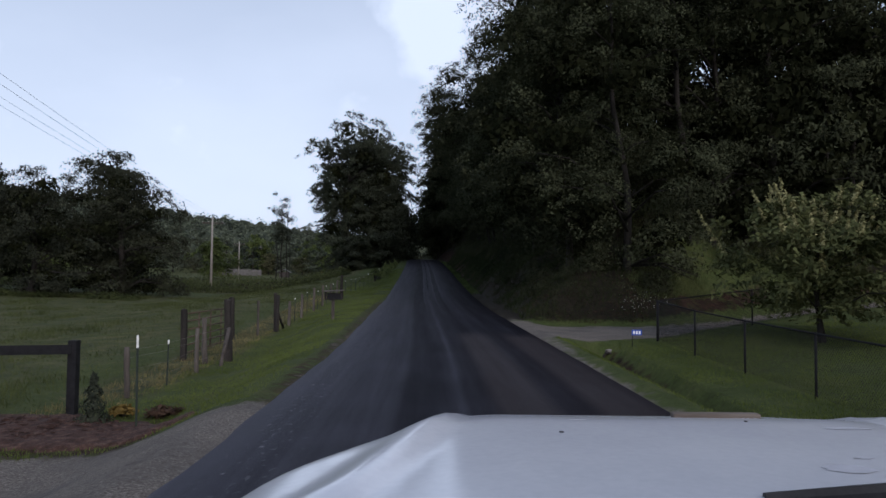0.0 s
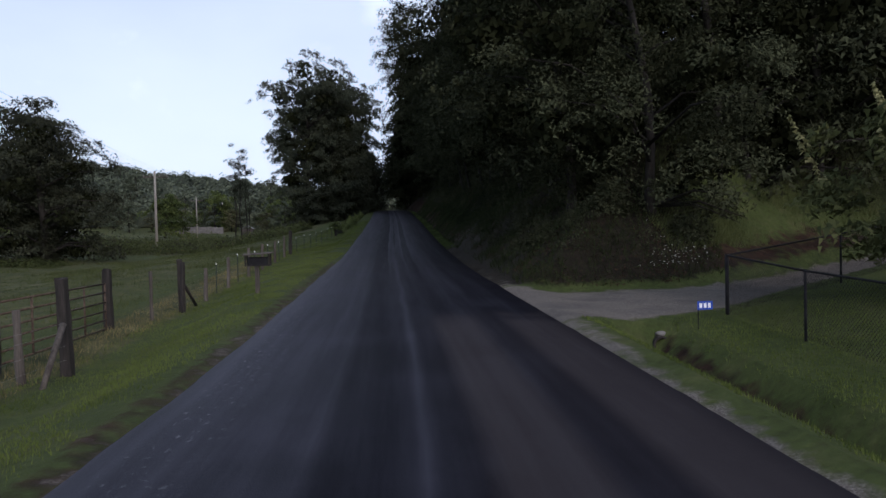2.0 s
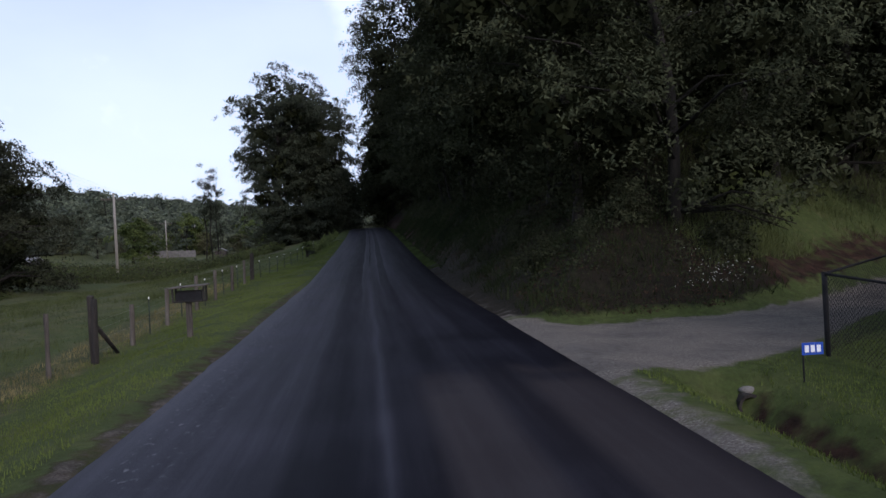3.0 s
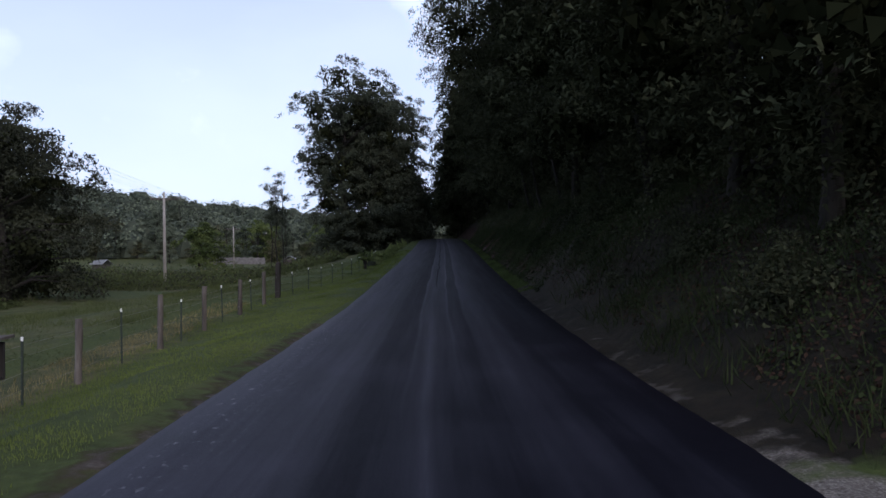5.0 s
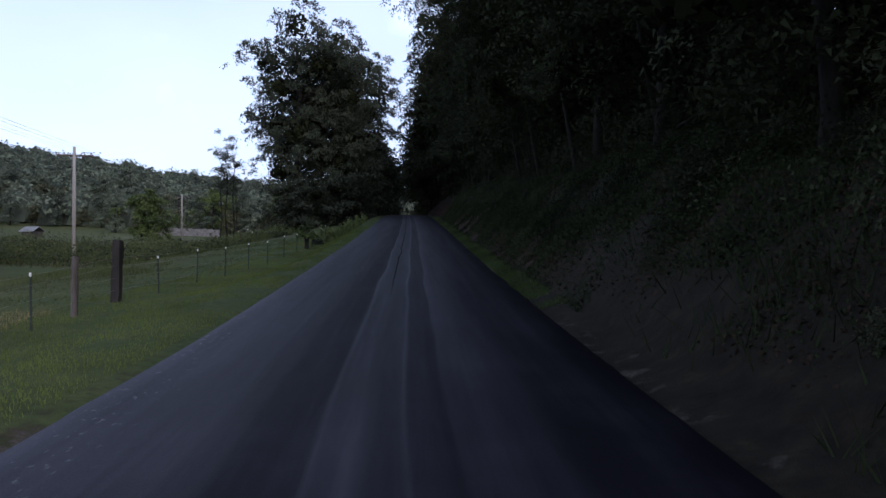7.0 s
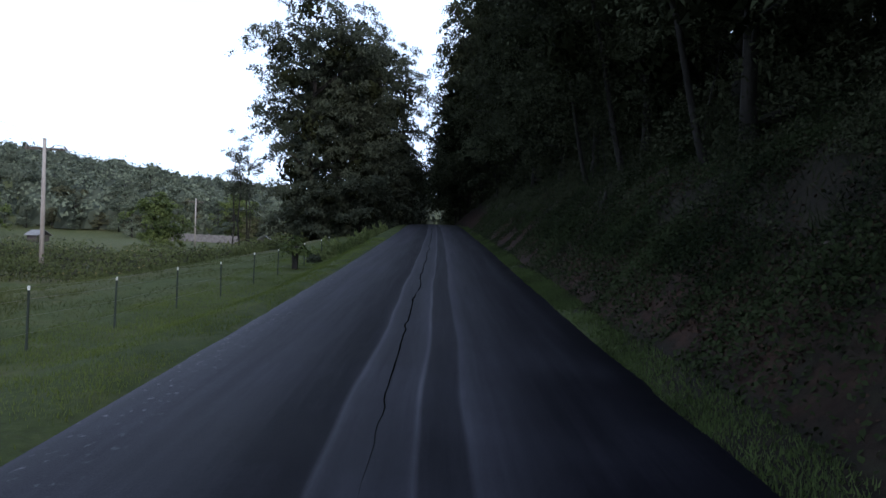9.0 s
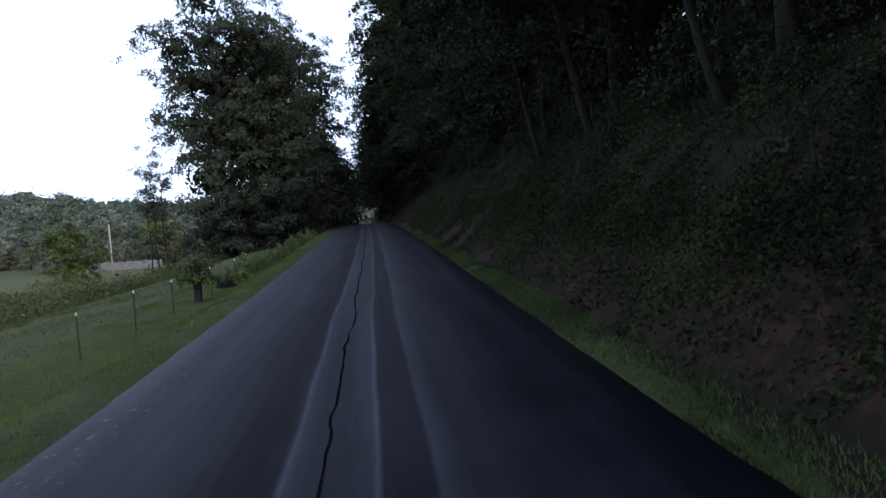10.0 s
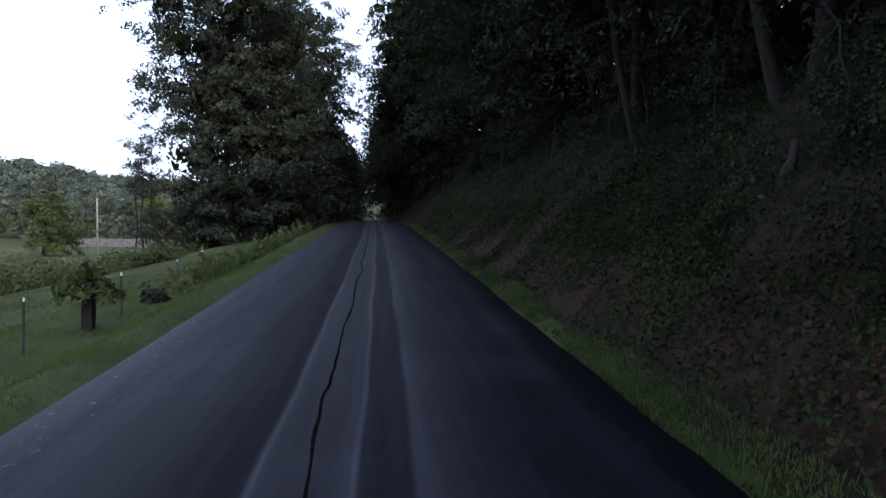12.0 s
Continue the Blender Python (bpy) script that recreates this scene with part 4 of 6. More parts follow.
thin = tree("thin_tree", 51, 19.0, 7.5, 2.1, 0.17, 110, 24, OAK_LEAF, 0.9, 0.15, 8, 0.55, crop=0.62, rise=0.75, flat=0.35, hang=0.1, label="thin tall half-bare tree in the meadow", category="tree")
for i, (x, y, s) in enumerate([(-33.2, 148.0, 1.0), (-32.3, 148.8, 0.93), (-34.4, 149.2, 0.88), (-31.2, 146.5, 0.6)]):
    tagged(plant(thin, x, y, 100 * i, s, 1.0, 0.2, first=i == 0), group="thin trees in the meadow")

shrub = bush("field_shrub", 61, 1.6, 1.9, 0.15, 60, 30, BRUSH_LEAF, "rough green shrub along the pasture's edge")
for i in range(76):
    x = -14 - 74 * ((i * 0.618) % 1.0) + rnd.uniform(-1.5, 1.5)
    y = 103 - 0.15 * (x + 40) + rnd.uniform(-13, 13)
    if i > 61:
        x, y = -26 - 1.8 * (i - 62) + rnd.uniform(-1, 1), 63 + rnd.uniform(-3, 3)
    tagged(plant(shrub, x, y, rnd.uniform(0, 360), rnd.uniform(0.6, 1.15), rnd.uniform(0.6, 1.0), 0.15, first=i == 0), group="shrubs along the pasture")
meadow_tree = tree("meadow_tree", 35, 8.5, 0.8, 4.6, 0.32, 190, 32, WEED_LEAF, 0.8, 0.24, 8, 1.0, label="round green tree standing in the far meadow")
for i, (x, y, s) in enumerate([(-53.3, 165, 1.12), (-62, 236, 1.3), (-40, 236, 1.3), (-30, 215, 1.2), (-96, 176, 1.3), (-108, 198, 1.4), (-24, 190, 1.2), (-47, 262, 1.4), (-120, 170, 1.5), (-18, 232, 1.4)]):
    tagged(plant(meadow_tree, x, y, 50 * i, s, 1.0, 0.2, first=i == 0), group="trees in the far meadow")


# the hill's foot: taller trees in a ragged row, some dull olive
OLIVE_LEAF = leaf_mat("dull_olive_leaves", (0.03, 0.033, 0.02), (0.1, 0.1, 0.052), 0.15)
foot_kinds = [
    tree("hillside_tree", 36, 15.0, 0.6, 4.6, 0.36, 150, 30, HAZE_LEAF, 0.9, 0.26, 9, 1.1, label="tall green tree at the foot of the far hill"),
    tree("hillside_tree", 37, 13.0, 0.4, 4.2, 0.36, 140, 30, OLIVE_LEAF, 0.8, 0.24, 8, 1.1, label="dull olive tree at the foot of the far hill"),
]
for i, x in enumerate(np.arange(-150, -12, 5.6)):
    y = 224 - 0.2 * (x + 60) + rnd.uniform(-8, 8)
    tagged(plant(foot_kinds[i % 2 if i % 5 else 0], float(x), float(y), 50 * i, rnd.uniform(0.65, 0.95), rnd.uniform(0.85, 1.05), 0.3, first=i in (0, 1)), group="trees at the hill's foot")


for i, x in enumerate(np.arange(-190, -20, 7.5)):
    y = 246 - 0.22 * (x + 60) + rnd.uniform(-9, 9)
    tagged(plant(foot_kinds[(i * 7 // 3) % 2], float(x), float(y), 37 * i, rnd.uniform(1.0, 1.4), rnd.uniform(0.9, 1.15), 0.3), group="trees at the hill's foot")


# ---------------------------------------------------------------- grass and weeds
def blades(name, places, height, width, material, seed, label, lean=0.35):
    """Grass: one mesh of narrow leaning blades at the given places."""
    rng = np.random.default_rng(seed)
    p = np.array(places)
    n = len(p)
    a = rng.uniform(0, 2 * math.pi, n)
    h = height * rng.uniform(0.45, 1.25, n)
    w = width * rng.uniform(0.6, 1.3, n)
    side = np.stack([np.cos(a), np.sin(a), np.zeros(n)], axis=1)
    tip = p + np.stack([rng.normal(size=n) * lean * h, rng.normal(size=n) * lean * h, h], axis=1)
    v = np.empty((n, 3, 3))
    v[:, 0], v[:, 1], v[:, 2] = p - side * w[:, None], p + side * w[:, None], tip
    v[:, :2, 2] -= 0.02
    me = bpy.data.meshes.new(name)
    me.vertices.add(n * 3)
    me.vertices.foreach_set("co", v.reshape(-1))
    me.loops.add(n * 3)
    me.loops.foreach_set("vertex_index", np.arange(n * 3, dtype=np.int32))
    me.polygons.add(n)
    me.polygons.foreach_set("loop_start", np.arange(0, n * 3, 3, dtype=np.int32))
    me.polygons.foreach_set("loop_total", np.full(n, 3, dtype=np.int32))
    me.update(calc_edges=True)
    me.materials.append(material)
    return tagged(new(name, me), label, "grass", kind="stuff")


rg = random.Random(21)


GZ = np.array([v[2] for v in verts]).reshape(len(GY), len(GX))
GXA, GYA = np.array(GX), np.array(GY)
FINE_Y = np.arange(-60, 200, 0.5)
FINE_RX = np.array([road_x(v) for v in FINE_Y])


def heights(x, y):
    """Ground heights at many places, from the ground's own grid."""
    i = np.clip(np.searchsorted(GXA, x) - 1, 0, len(GXA) - 2)
    j = np.clip(np.searchsorted(GYA, y) - 1, 0, len(GYA) - 2)
    u, v = (x - GXA[i]) / (GXA[i + 1] - GXA[i]), (y - GYA[j]) / (GYA[j + 1] - GYA[j])
    return (GZ[j, i] * (1 - u) + GZ[j, i + 1] * u) * (1 - v) + (GZ[j + 1, i] * (1 - u) + GZ[j + 1, i + 1] * u) * v


def scatter(n, d0, d1, y0, y1, clump=1.0, keep=None):
    """n places between two distances from the road's middle, in clumps."""
    out = []
    while len(out) < n:
        m = n * 2
        y = np.array([rg.uniform(y0, y1) for _ in range(m)])
        d = np.array([rg.uniform(d0, d1) for _ in range(m)])
        x = np.interp(y, FINE_Y, FINE_RX) + d
        z = heights(x, y)
        for q in range(m):
            if noise.noise((x[q] * clump, y[q] * clump, 4)) + rg.uniform(-0.45, 0.45) < -0.1:
                continue
            if keep and not keep(x[q], y[q], d[q]):
                continue
            out.append((x[q], y[q], z[q]))
    return out[:n]


# ---------------------------------------------------------------- wooded hill
def hill_woods():
    rng = np.random.default_rng(77)
    n = 1500
    x = rng.uniform(-420, 40, n * 3)
    y = rng.uniform(225, 520, n * 3)
    keep = (y + 0.25 * -x > 262) & (np.abs(np.degrees(np.arctan2(x, y)) + 24) < 26)
    x, y = x[keep][:n], y[keep][:n]
    P, N, S, V, Fc = [], [], [], [], []
    per = 84
    base = heights(x, y)
    for a, b, g0 in zip(x, y, base):
        h, r = rng.uniform(7, 14), rng.uniform(4.0, 7.4)
        q = rng.normal(size=(per, 3))
        q[:, 2] = np.abs(q[:, 2]) * 1.1
        q /= np.linalg.norm(q, axis=1, keepdims=True)
        lump = 0.85 + 0.25 * np.sin(q[:, 0] * 4 + a) * np.cos(q[:, 1] * 4 + b)
        p = q * np.array([r, r, h * 0.55]) * (lump * rng.uniform(0.95, 1.1, per))[:, None]
        p += np.array([a, b, g0 + h * 0.35])
        P.append(p)
        N.append(q * 1.2 + rng.normal(size=q.shape) * 0.3)
        S.append(rng.uniform(0.55, 1.25, per))
        # the crown's dense body, coloured dark for the shade under its outer leaves
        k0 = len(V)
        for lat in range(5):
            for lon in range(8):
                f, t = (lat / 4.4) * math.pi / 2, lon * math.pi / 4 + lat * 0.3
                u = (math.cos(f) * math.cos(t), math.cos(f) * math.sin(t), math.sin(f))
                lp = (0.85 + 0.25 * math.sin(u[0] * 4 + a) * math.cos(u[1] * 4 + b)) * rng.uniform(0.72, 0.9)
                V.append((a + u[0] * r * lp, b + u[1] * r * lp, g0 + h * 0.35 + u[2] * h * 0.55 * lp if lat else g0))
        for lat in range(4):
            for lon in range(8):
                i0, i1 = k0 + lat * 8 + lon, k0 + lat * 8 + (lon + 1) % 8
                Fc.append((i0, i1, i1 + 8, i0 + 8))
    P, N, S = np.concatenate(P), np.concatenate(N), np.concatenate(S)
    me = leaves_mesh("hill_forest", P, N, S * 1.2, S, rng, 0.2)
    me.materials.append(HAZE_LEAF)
    tagged(mesh_ob("hill_thicket", V, Fc, HILL_SHADE), "dense crowns on the far hill, inner shade painted dark", "forest", kind="stuff")
    return tagged(new("hill_forest", me), "green forest covering the far hill, haze in its leaf colour", "forest", kind="stuff")


hill_woods()


off_apron = lambda x, y, d: y + 0.35 * (-d - HALF - 2) > 10.0 or d < -12
verge_only = lambda x, y, d: off_apron(x, y, d) and -d > left_half(y) + 0.1 + 0.3 * (1 - smooth(32, 46, y))
blades("verge_grass", scatter(120000, -6.6, -2.5, 4, 84, 0.9, verge_only), 0.05, 0.0075, GRASS_LEAF, 1, "short mown green verge grass")
blades("pasture_grass", scatter(80000, -22, -6.2, 6, 80, 0.35, off_apron), 0.075, 0.011, PASTURE_LEAF, 2, "longer tufted pasture grass", 1.0)
tufts = lambda x, y, d: off_apron(x, y, d) and noise.noise((x * 0.3, y * 0.22, 12.0)) + 0.5 * noise.noise((x * 1.4, y * 1.1, 3.0)) > 0.22
blades("pasture_tufts", scatter(22000, -34, -8.2, 13, 74, 0.6, tufts), 0.24, 0.011, BRUSH_LEAF, 22, "uncut rank grass tufts in the pasture", 0.45)
blades("dry_grass", scatter(6500, -7.6, -6.3, 12, 46, 1.2), 0.12, 0.006, HAY_LEAF, 3, "dry straw-coloured grass along the wire fence")
lawn = lambda x, y, d: y - lane_y(x) < -lane_half(x) - 0.2 and not 3.95 < d < 5.0
blades("lawn_grass", scatter(64000, 3.2, 14, 5, 25, 0.8, lawn), 0.055, 0.009, GRASS_LEAF, 4, "short green lawn grass beside the drive")
bank_only = lambda x, y, d: y - lane_y(x) > lane_half(x) + 0.35
blades("bank_verge_grass", scatter(20000, 2.72, 3.22, 45, 108, 0.9, bank_only), 0.07, 0.009, VERGE_LEAF, 5, "green weeds along the road's shaded edge")
blades("verge_weeds", scatter(16000, 2.74, 3.22, 46, 90, 0.9, bank_only), 0.06, 0.012, VERGE_LEAF, 19, "low green weeds beside the asphalt", 0.6)
blades("shade_grass", scatter(16000, 3.9, 7.5, 40, 105, 0.5, bank_only), 0.26, 0.009, BANK_SHADE_LEAF, 16, "thin grass hanging on the clay bank, shade painted dark", 0.7)
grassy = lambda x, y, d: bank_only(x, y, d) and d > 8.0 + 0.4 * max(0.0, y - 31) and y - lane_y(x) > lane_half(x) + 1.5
blades("bank_foot_grass", scatter(8000, 3.2, 10, 24, 42, 0.6, bank_only), 0.34, 0.011, BANK_SHADE_LEAF, 17, "weeds at the wooded bank's foot, shade in their colour", 0.5)
blades("bank_grass", scatter(34000, 8, 22, 25, 42, 0.35, grassy), 0.3, 0.009, PASTURE_LEAF, 6, "tall uncut grass on the bank above the drive", 0.5)
blades("tall_weeds", scatter(4200, -5.4, -3.9, 76, 106, 0.6), 0.5, 0.016, WEED_LEAF, 7, "tall yellow-green weeds beside the road", 0.25)
blades("creek_reeds", scatter(26000, -75, -10, 82, 122, 0.3), 0.6, 0.03, BRUSH_LEAF, 8, "tall rough weeds along the creek", 0.4)


def creek_brush(n, material, seed, size, label):
    """Low tangled brush along the creek, in uneven clumps."""
    rng = np.random.default_rng(seed)
    x, y = rng.uniform(-95, -13, n), rng.uniform(84, 124, n) + rng.normal(size=n) * 1.5
    y -= 0.12 * (x + 40)
    tall = np.array([max(0.0, 0.55 + 1.5 * noise.noise((a * 0.16, b * 0.22, seed)) + 0.6 * noise.noise((a * 0.5, b * 0.6, 2))) for a, b in zip(x, y)])
    keep = tall > 0.25
    x, y, tall = x[keep], y[keep], tall[keep]
    lift = np.sqrt(rng.random(len(x)))
    p = np.stack([x, y, heights(x, y) + tall * lift * 1.25], axis=1)
    s = size * rng.uniform(0.6, 1.4, len(x))
    me = leaves_mesh("creek_brush", p, rng.normal(size=p.shape) * 0.6 + np.array([0, -0.4, 0.9]), s * 1.4, s * 0.8, rng, 0.2)
    me.materials.append(material)
    return tagged(new("creek_brush", me), label, "undergrowth", kind="stuff")


creek_brush(90000, BRUSH_LEAF, 81, 0.15, "tangled green brush along the creek")
creek_brush(24000, FIELD_LEAF, 82, 0.17, "dark low bushes along the creek")
creek_brush(4000, HAY_LEAF, 83, 0.09, "dry stalks among the creek's brush")


def ground_cover(name, n, d0, d1, y0, y1, leaf, material, seed, label, lift=0.35):
    rng = np.random.default_rng(seed)
    patchy = lambda x, y, d: bank_only(x, y, d) and noise.noise((x * 0.8, y * 0.7, 9.0 + seed % 3)) > (-0.12 if lift > 0.4 else -0.35)
    p = np.array(scatter(n, d0, d1, y0, y1, 0.55, patchy))
    rise = np.array([0.25 + 1.9 * max(0.0, noise.noise((q[0] * 0.9, q[1] * 0.8, seed))) for q in p])
    p[:, 2] += rng.random(n) ** 1.4 * lift * rise
    nn = rng.normal(size=(n, 3)) * 0.6 + np.array([-0.5, -0.2, 0.8])
    s = leaf * rng.uniform(0.6, 1.5, n)
    me = leaves_mesh(name, p, nn, s * 1.4, s * 0.8, rng, 0.2, full=True)
    me.materials.append(material)
    return tagged(new(name, me), label, "undergrowth", kind="stuff")


ground_cover("leaf_litter", 50000, 3.5, 9.0, 27, 84, 0.045, LITTER_LEAF, 35, "fallen brown leaves on the clay bank", 0.06)
ground_cover("bank_weeds", 80000, 4.0, 8.2, 40, 74, 0.04, BANK_SHADE_LEAF, 34, "dense small-leaved weeds on the clay bank", 0.85)
ground_cover("bank_foot_herbs", 44000, 3.15, 4.8, 44, 100, 0.042, BANK_SHADE_LEAF, 33, "low broad-leaved weeds at the clay bank's foot", 0.38)
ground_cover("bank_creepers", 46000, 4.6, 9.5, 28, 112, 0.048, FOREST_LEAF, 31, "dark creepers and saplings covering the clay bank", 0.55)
ground_cover("bank_herbs", 50000, 3.6, 7.4, 27, 100, 0.038, BANK_SHADE_LEAF, 32, "small green weeds on the shaded clay bank", 0.3)


# ---------------------------------------------------------------- posts, fences, gate
def rod(name, a, b, r0, r1, material, parent, sides=8, label="", wobble=0.0, seed=0, steps=1):
    rr = random.Random(seed)
    pts = []
    for i in range(steps + 1):
        t = i / steps
        p = Vector(a).lerp(Vector(b), t)
        if wobble and 0 < i < steps:
            p += Vector((rr.uniform(-1, 1), rr.uniform(-1, 1), 0)) * wobble
        pts.append((p, (r0 + (r1 - r0) * t) * (1 + (rr.uniform(-0.12, 0.12) if wobble else 0))))
    V, Fc = tubes([pts], sides)
    return mesh_ob(name, V, Fc, material, parent, label, smooth=sides > 6)


def split_post(name, x, y, h, w, d, material, parent, seed=0, tilt=(0.0, 0.0), label=""):
    """A rough square post with uneven faces and a worn top."""
    rr = random.Random(seed)
    z0 = ground(x, y) - 0.3
    V, Fc = [], []
    levels = 6
    for i in range(levels + 1):
        t = i / levels
        z = z0 + (h + 0.3) * t
        k = 1.06 - 0.12 * t
        for sx, sy in ((-1, -1), (-0.3, -1.08), (1, -1), (1.07, 0.2), (1, 1), (0.1, 1.06), (-1, 1), (-1.05, -0.1)):
            V.append((x + tilt[0] * (z - z0) + sx * w / 2 * k * rr.uniform(0.86, 1.08), y + tilt[1] * (z - z0) + sy * d / 2 * k * rr.uniform(0.86, 1.08), z + (rr.uniform(-0.03, 0.03) if i == levels else 0)))
    for i in range(levels):
        for k in range(8):
            a, b = i * 8 + k, i * 8 + (k + 1) % 8
            Fc.append((a, b, b + 8, a + 8))
    V.append((x + tilt[0] * (h + 0.3), y + tilt[1] * (h + 0.3), z0 + h + 0.33))
    for k in range(8):
        Fc.append((levels * 8 + k, levels * 8 + (k + 1) % 8, len(V) - 1))
    return mesh_ob(name, V, Fc, material, parent, label)


def t_post(x, y, h, parent, tip=0.10, tilt=0.0):
    """A steel fence post of T section with a white tip."""
    z = ground(x, y)
    cut = z + h - tip
    for nm, za, zb, m, par in (("t_post", z - 0.25, cut, POST_GREEN, parent), ("post_tip", cut, z + h, WHITE_TIP, None)):
        bm = bmesh.new()
        box(bm, -0.017, -0.004, za, 0.017, 0.004, zb)
        box(bm, -0.004, 0.004, za, 0.004, 0.034, zb)
        for v in bm.verts:
            v.co.x += x + tilt * (v.co.z - z)
            v.co.y += y
        if nm == "t_post":
            post = part(nm, bm, m, par)
        else:
            part(nm, bm, m, post, "white painted tip")
    return post


def strand(name, pts, r, material, parent, sag=0.0):
    path = []
    for (a, b) in zip(pts[:-1], pts[1:]):
        for k in range(4):
            t = k / 4
            p = Vector(a).lerp(Vector(b), t)
            p.z -= sag * 4 * t * (1 - t)
            path.append((p, r))
    path.append((Vector(pts[-1]), r))
    V, Fc = tubes([path], 4)
    return mesh_ob(name, V, Fc, material, parent)


fence = new("pasture_fence")
tagged(fence, "weathered wooden and steel post wire fence along the pasture", "fence")
line = [(-6.45, 28.2, "w", 1.45), (-6.5, 30.6, "w", 1.05), (-6.58, 32.2, "t", 1.05), (-6.6, 33.8, "w", 1.12), (-6.65, 35.5, "t", 1.08), (-6.65, 37.25, "w", 1.2), (-6.65, 38.45, "t", 1.0), (-6.65, 39.95, "w", 1.15), (-6.66, 41.4, "t", 1.02), (-6.66, 42.95, "w", 1.05), (-6.66, 44.1, "t", 0.96), (-6.66, 45.5, "w", 1.1), (-6.62, 47.2, "k", 1.26), (-6.66, 49.6, "t", 0.9), (-6.66, 52.4, "t", 0.95), (-6.66, 55.1, "t", 0.95), (-6.66, 58.0, "t", 0.93), (-6.65, 60.95, "t", 0.92), (-6.6, 63.8, "t", 0.95), (-6.55, 66.5, "t", 0.9), (-6.45, 70.2, "t", 0.9), (-6.6, 74.5, "t", 0.9), (-6.9, 78.0, "t", 0.9)]
for i, (x, y, k, h) in enumerate(line):
    if k == "t":
        t_post(x, y, h, fence, 0.065, rnd.uniform(-0.03, 0.03))
    elif k == "k":
        split_post("post", x - 0.02, y, h, 0.17, 0.19, DARK_WOOD, fence, i, (0.03, 0.0), "thick dark post")
    elif k == "f":
        rod("post", (x, y, ground(x, y) - 0.2), (x - 0.04, y, ground(x, y) + h), 0.035, 0.028, POST_WOOD, fence, 7, wobble=0.008, seed=i, steps=4)
    else:
        rod("post", (x, y, ground(x, y) - 0.3), (x + 0.03, y, ground(x, y) + h), 0.07, 0.06, DARK_WOOD if i == 0 else POST_WOOD, fence, 9, wobble=0.01, seed=i, steps=5)
split_post("post", -6.52, 28.35, 1.5, 0.13, 0.14, DARK_WOOD, fence, 91, (-0.02, 0.0), "dark brace post")
rod("brace", (-6.5, 28.4, ground(-6.5, 28.4) + 0.85), (-6.5, 29.7, ground(-6.5, 29.7) - 0.05), 0.05, 0.045, DARK_WOOD, fence, 7)
rod("post", (-6.86, 26.9, ground(-6.86, 26.9) - 0.2), (-6.86, 26.9, ground(-6.86, 26.9) + 1.32), 0.052, 0.046, POST_WOOD, fence, 9, "pale round post", 0.008, 3, 4)
for h in (0.25, 0.5, 0.75, 0.92):
    strand("wire", [(x, y, ground(x, y) + h) for x, y, k, _ in line], 0.0024, WIRE, fence)

corner = new("gateway_fence")
tagged(corner, "rough wooden gateway posts with a leaning brace", "fence")
split_post("post", -7.32, 20.5, 1.45, 0.15, 0.15, DARK_WOOD, corner, 5, (0.0, 0.0), "thick dark gatepost")
split_post("post", -7.5, 25.75, 1.5, 0.19, 0.19, DARK_WOOD, corner, 6, (-0.01, 0.0), "thick dark gatepost")
split_post("post", -6.0, 20.45, 1.72, 0.18, 0.18, DARK_WOOD, corner, 7, (-0.04, 0.0), "thick dark leaning post")
rod("brace", (-5.95, 20.2, ground(-6, 20.4) + 0.95), (-5.9, 19.25, ground(-5.9, 19.3) - 0.1), 0.055, 0.05, POST_WOOD, corner, 7)
rod("post", (-6.45, 19.75, ground(-6.45, 19.7) - 0.2), (-6.5, 19.75, ground(-6.45, 19.7) + 1.25), 0.075, 0.06, POST_WOOD, corner, 9, "pale weathered post", 0.012, 8, 5)
rod("post", (-6.12, 18.1, ground(-6.12, 18.1) - 0.2), (-6.12, 18.1, ground(-6.12, 18.1) + 1.1), 0.055, 0.05, POST_WOOD, corner, 9, "", 0.01, 9, 5)
rod("post", (-6.3, 14.55, ground(-6.3, 14.55) - 0.2), (-6.33, 14.55, ground(-6.3, 14.55) + 1.02), 0.06, 0.055, POST_WOOD, corner, 9, "", 0.01, 10, 5)
t_post(-6.1, 16.1, 1.03, corner, 0.09, 0.02)
for h in (0.3, 0.55, 0.8, 0.95):
    strand("wire", [(x, y, ground(x, y) + h) for x, y in ((-6.3, 14.55), (-6.1, 16.1), (-6.12, 18.1), (-6.0, 20.45))], 0.0024, WIRE, corner)

marker = new("marker_post")
tagged(marker, "tall green steel post with a white painted tip", "post")
t_post(-4.8, 11.45, 1.52, marker, 0.2, -0.01)

gate = new("field_gate")
tagged(gate, "rusty tubular steel field gate hanging closed between posts", "gate")
ga, gb = Vector((-7.33, 20.7, 0)), Vector((-7.49, 25.55, 0))
gp = lambda t, h: (ga.x + (gb.x - ga.x) * t, ga.y + (gb.y - ga.y) * t, -0.42 + h)
for h in (0.0, 0.22, 0.44, 0.66, 0.9, 1.12):
    rod("rail", gp(0, h), gp(1, h), 0.021, 0.021, RUST, gate, 7)
for t in (0.0, 0.25, 0.5, 0.75, 1.0):
    rod("upright", gp(t, -0.02), gp(t, 1.14), 0.024, 0.024, RUST, gate, 7)

# stump wrapped in vine
stump = new("vine_post")
tagged(stump, "thick old fence post overgrown with leafy vine", "post")
split_post("post", -6.45, 68.6, 0.85, 0.19, 0.19, DARK_WOOD, stump, 17, (0.02, 0.0), "dark split wood")
vine = bush("vine", 65, 0.6, 0.75, 0.13, 26, 16, WEED_LEAF, "", "")
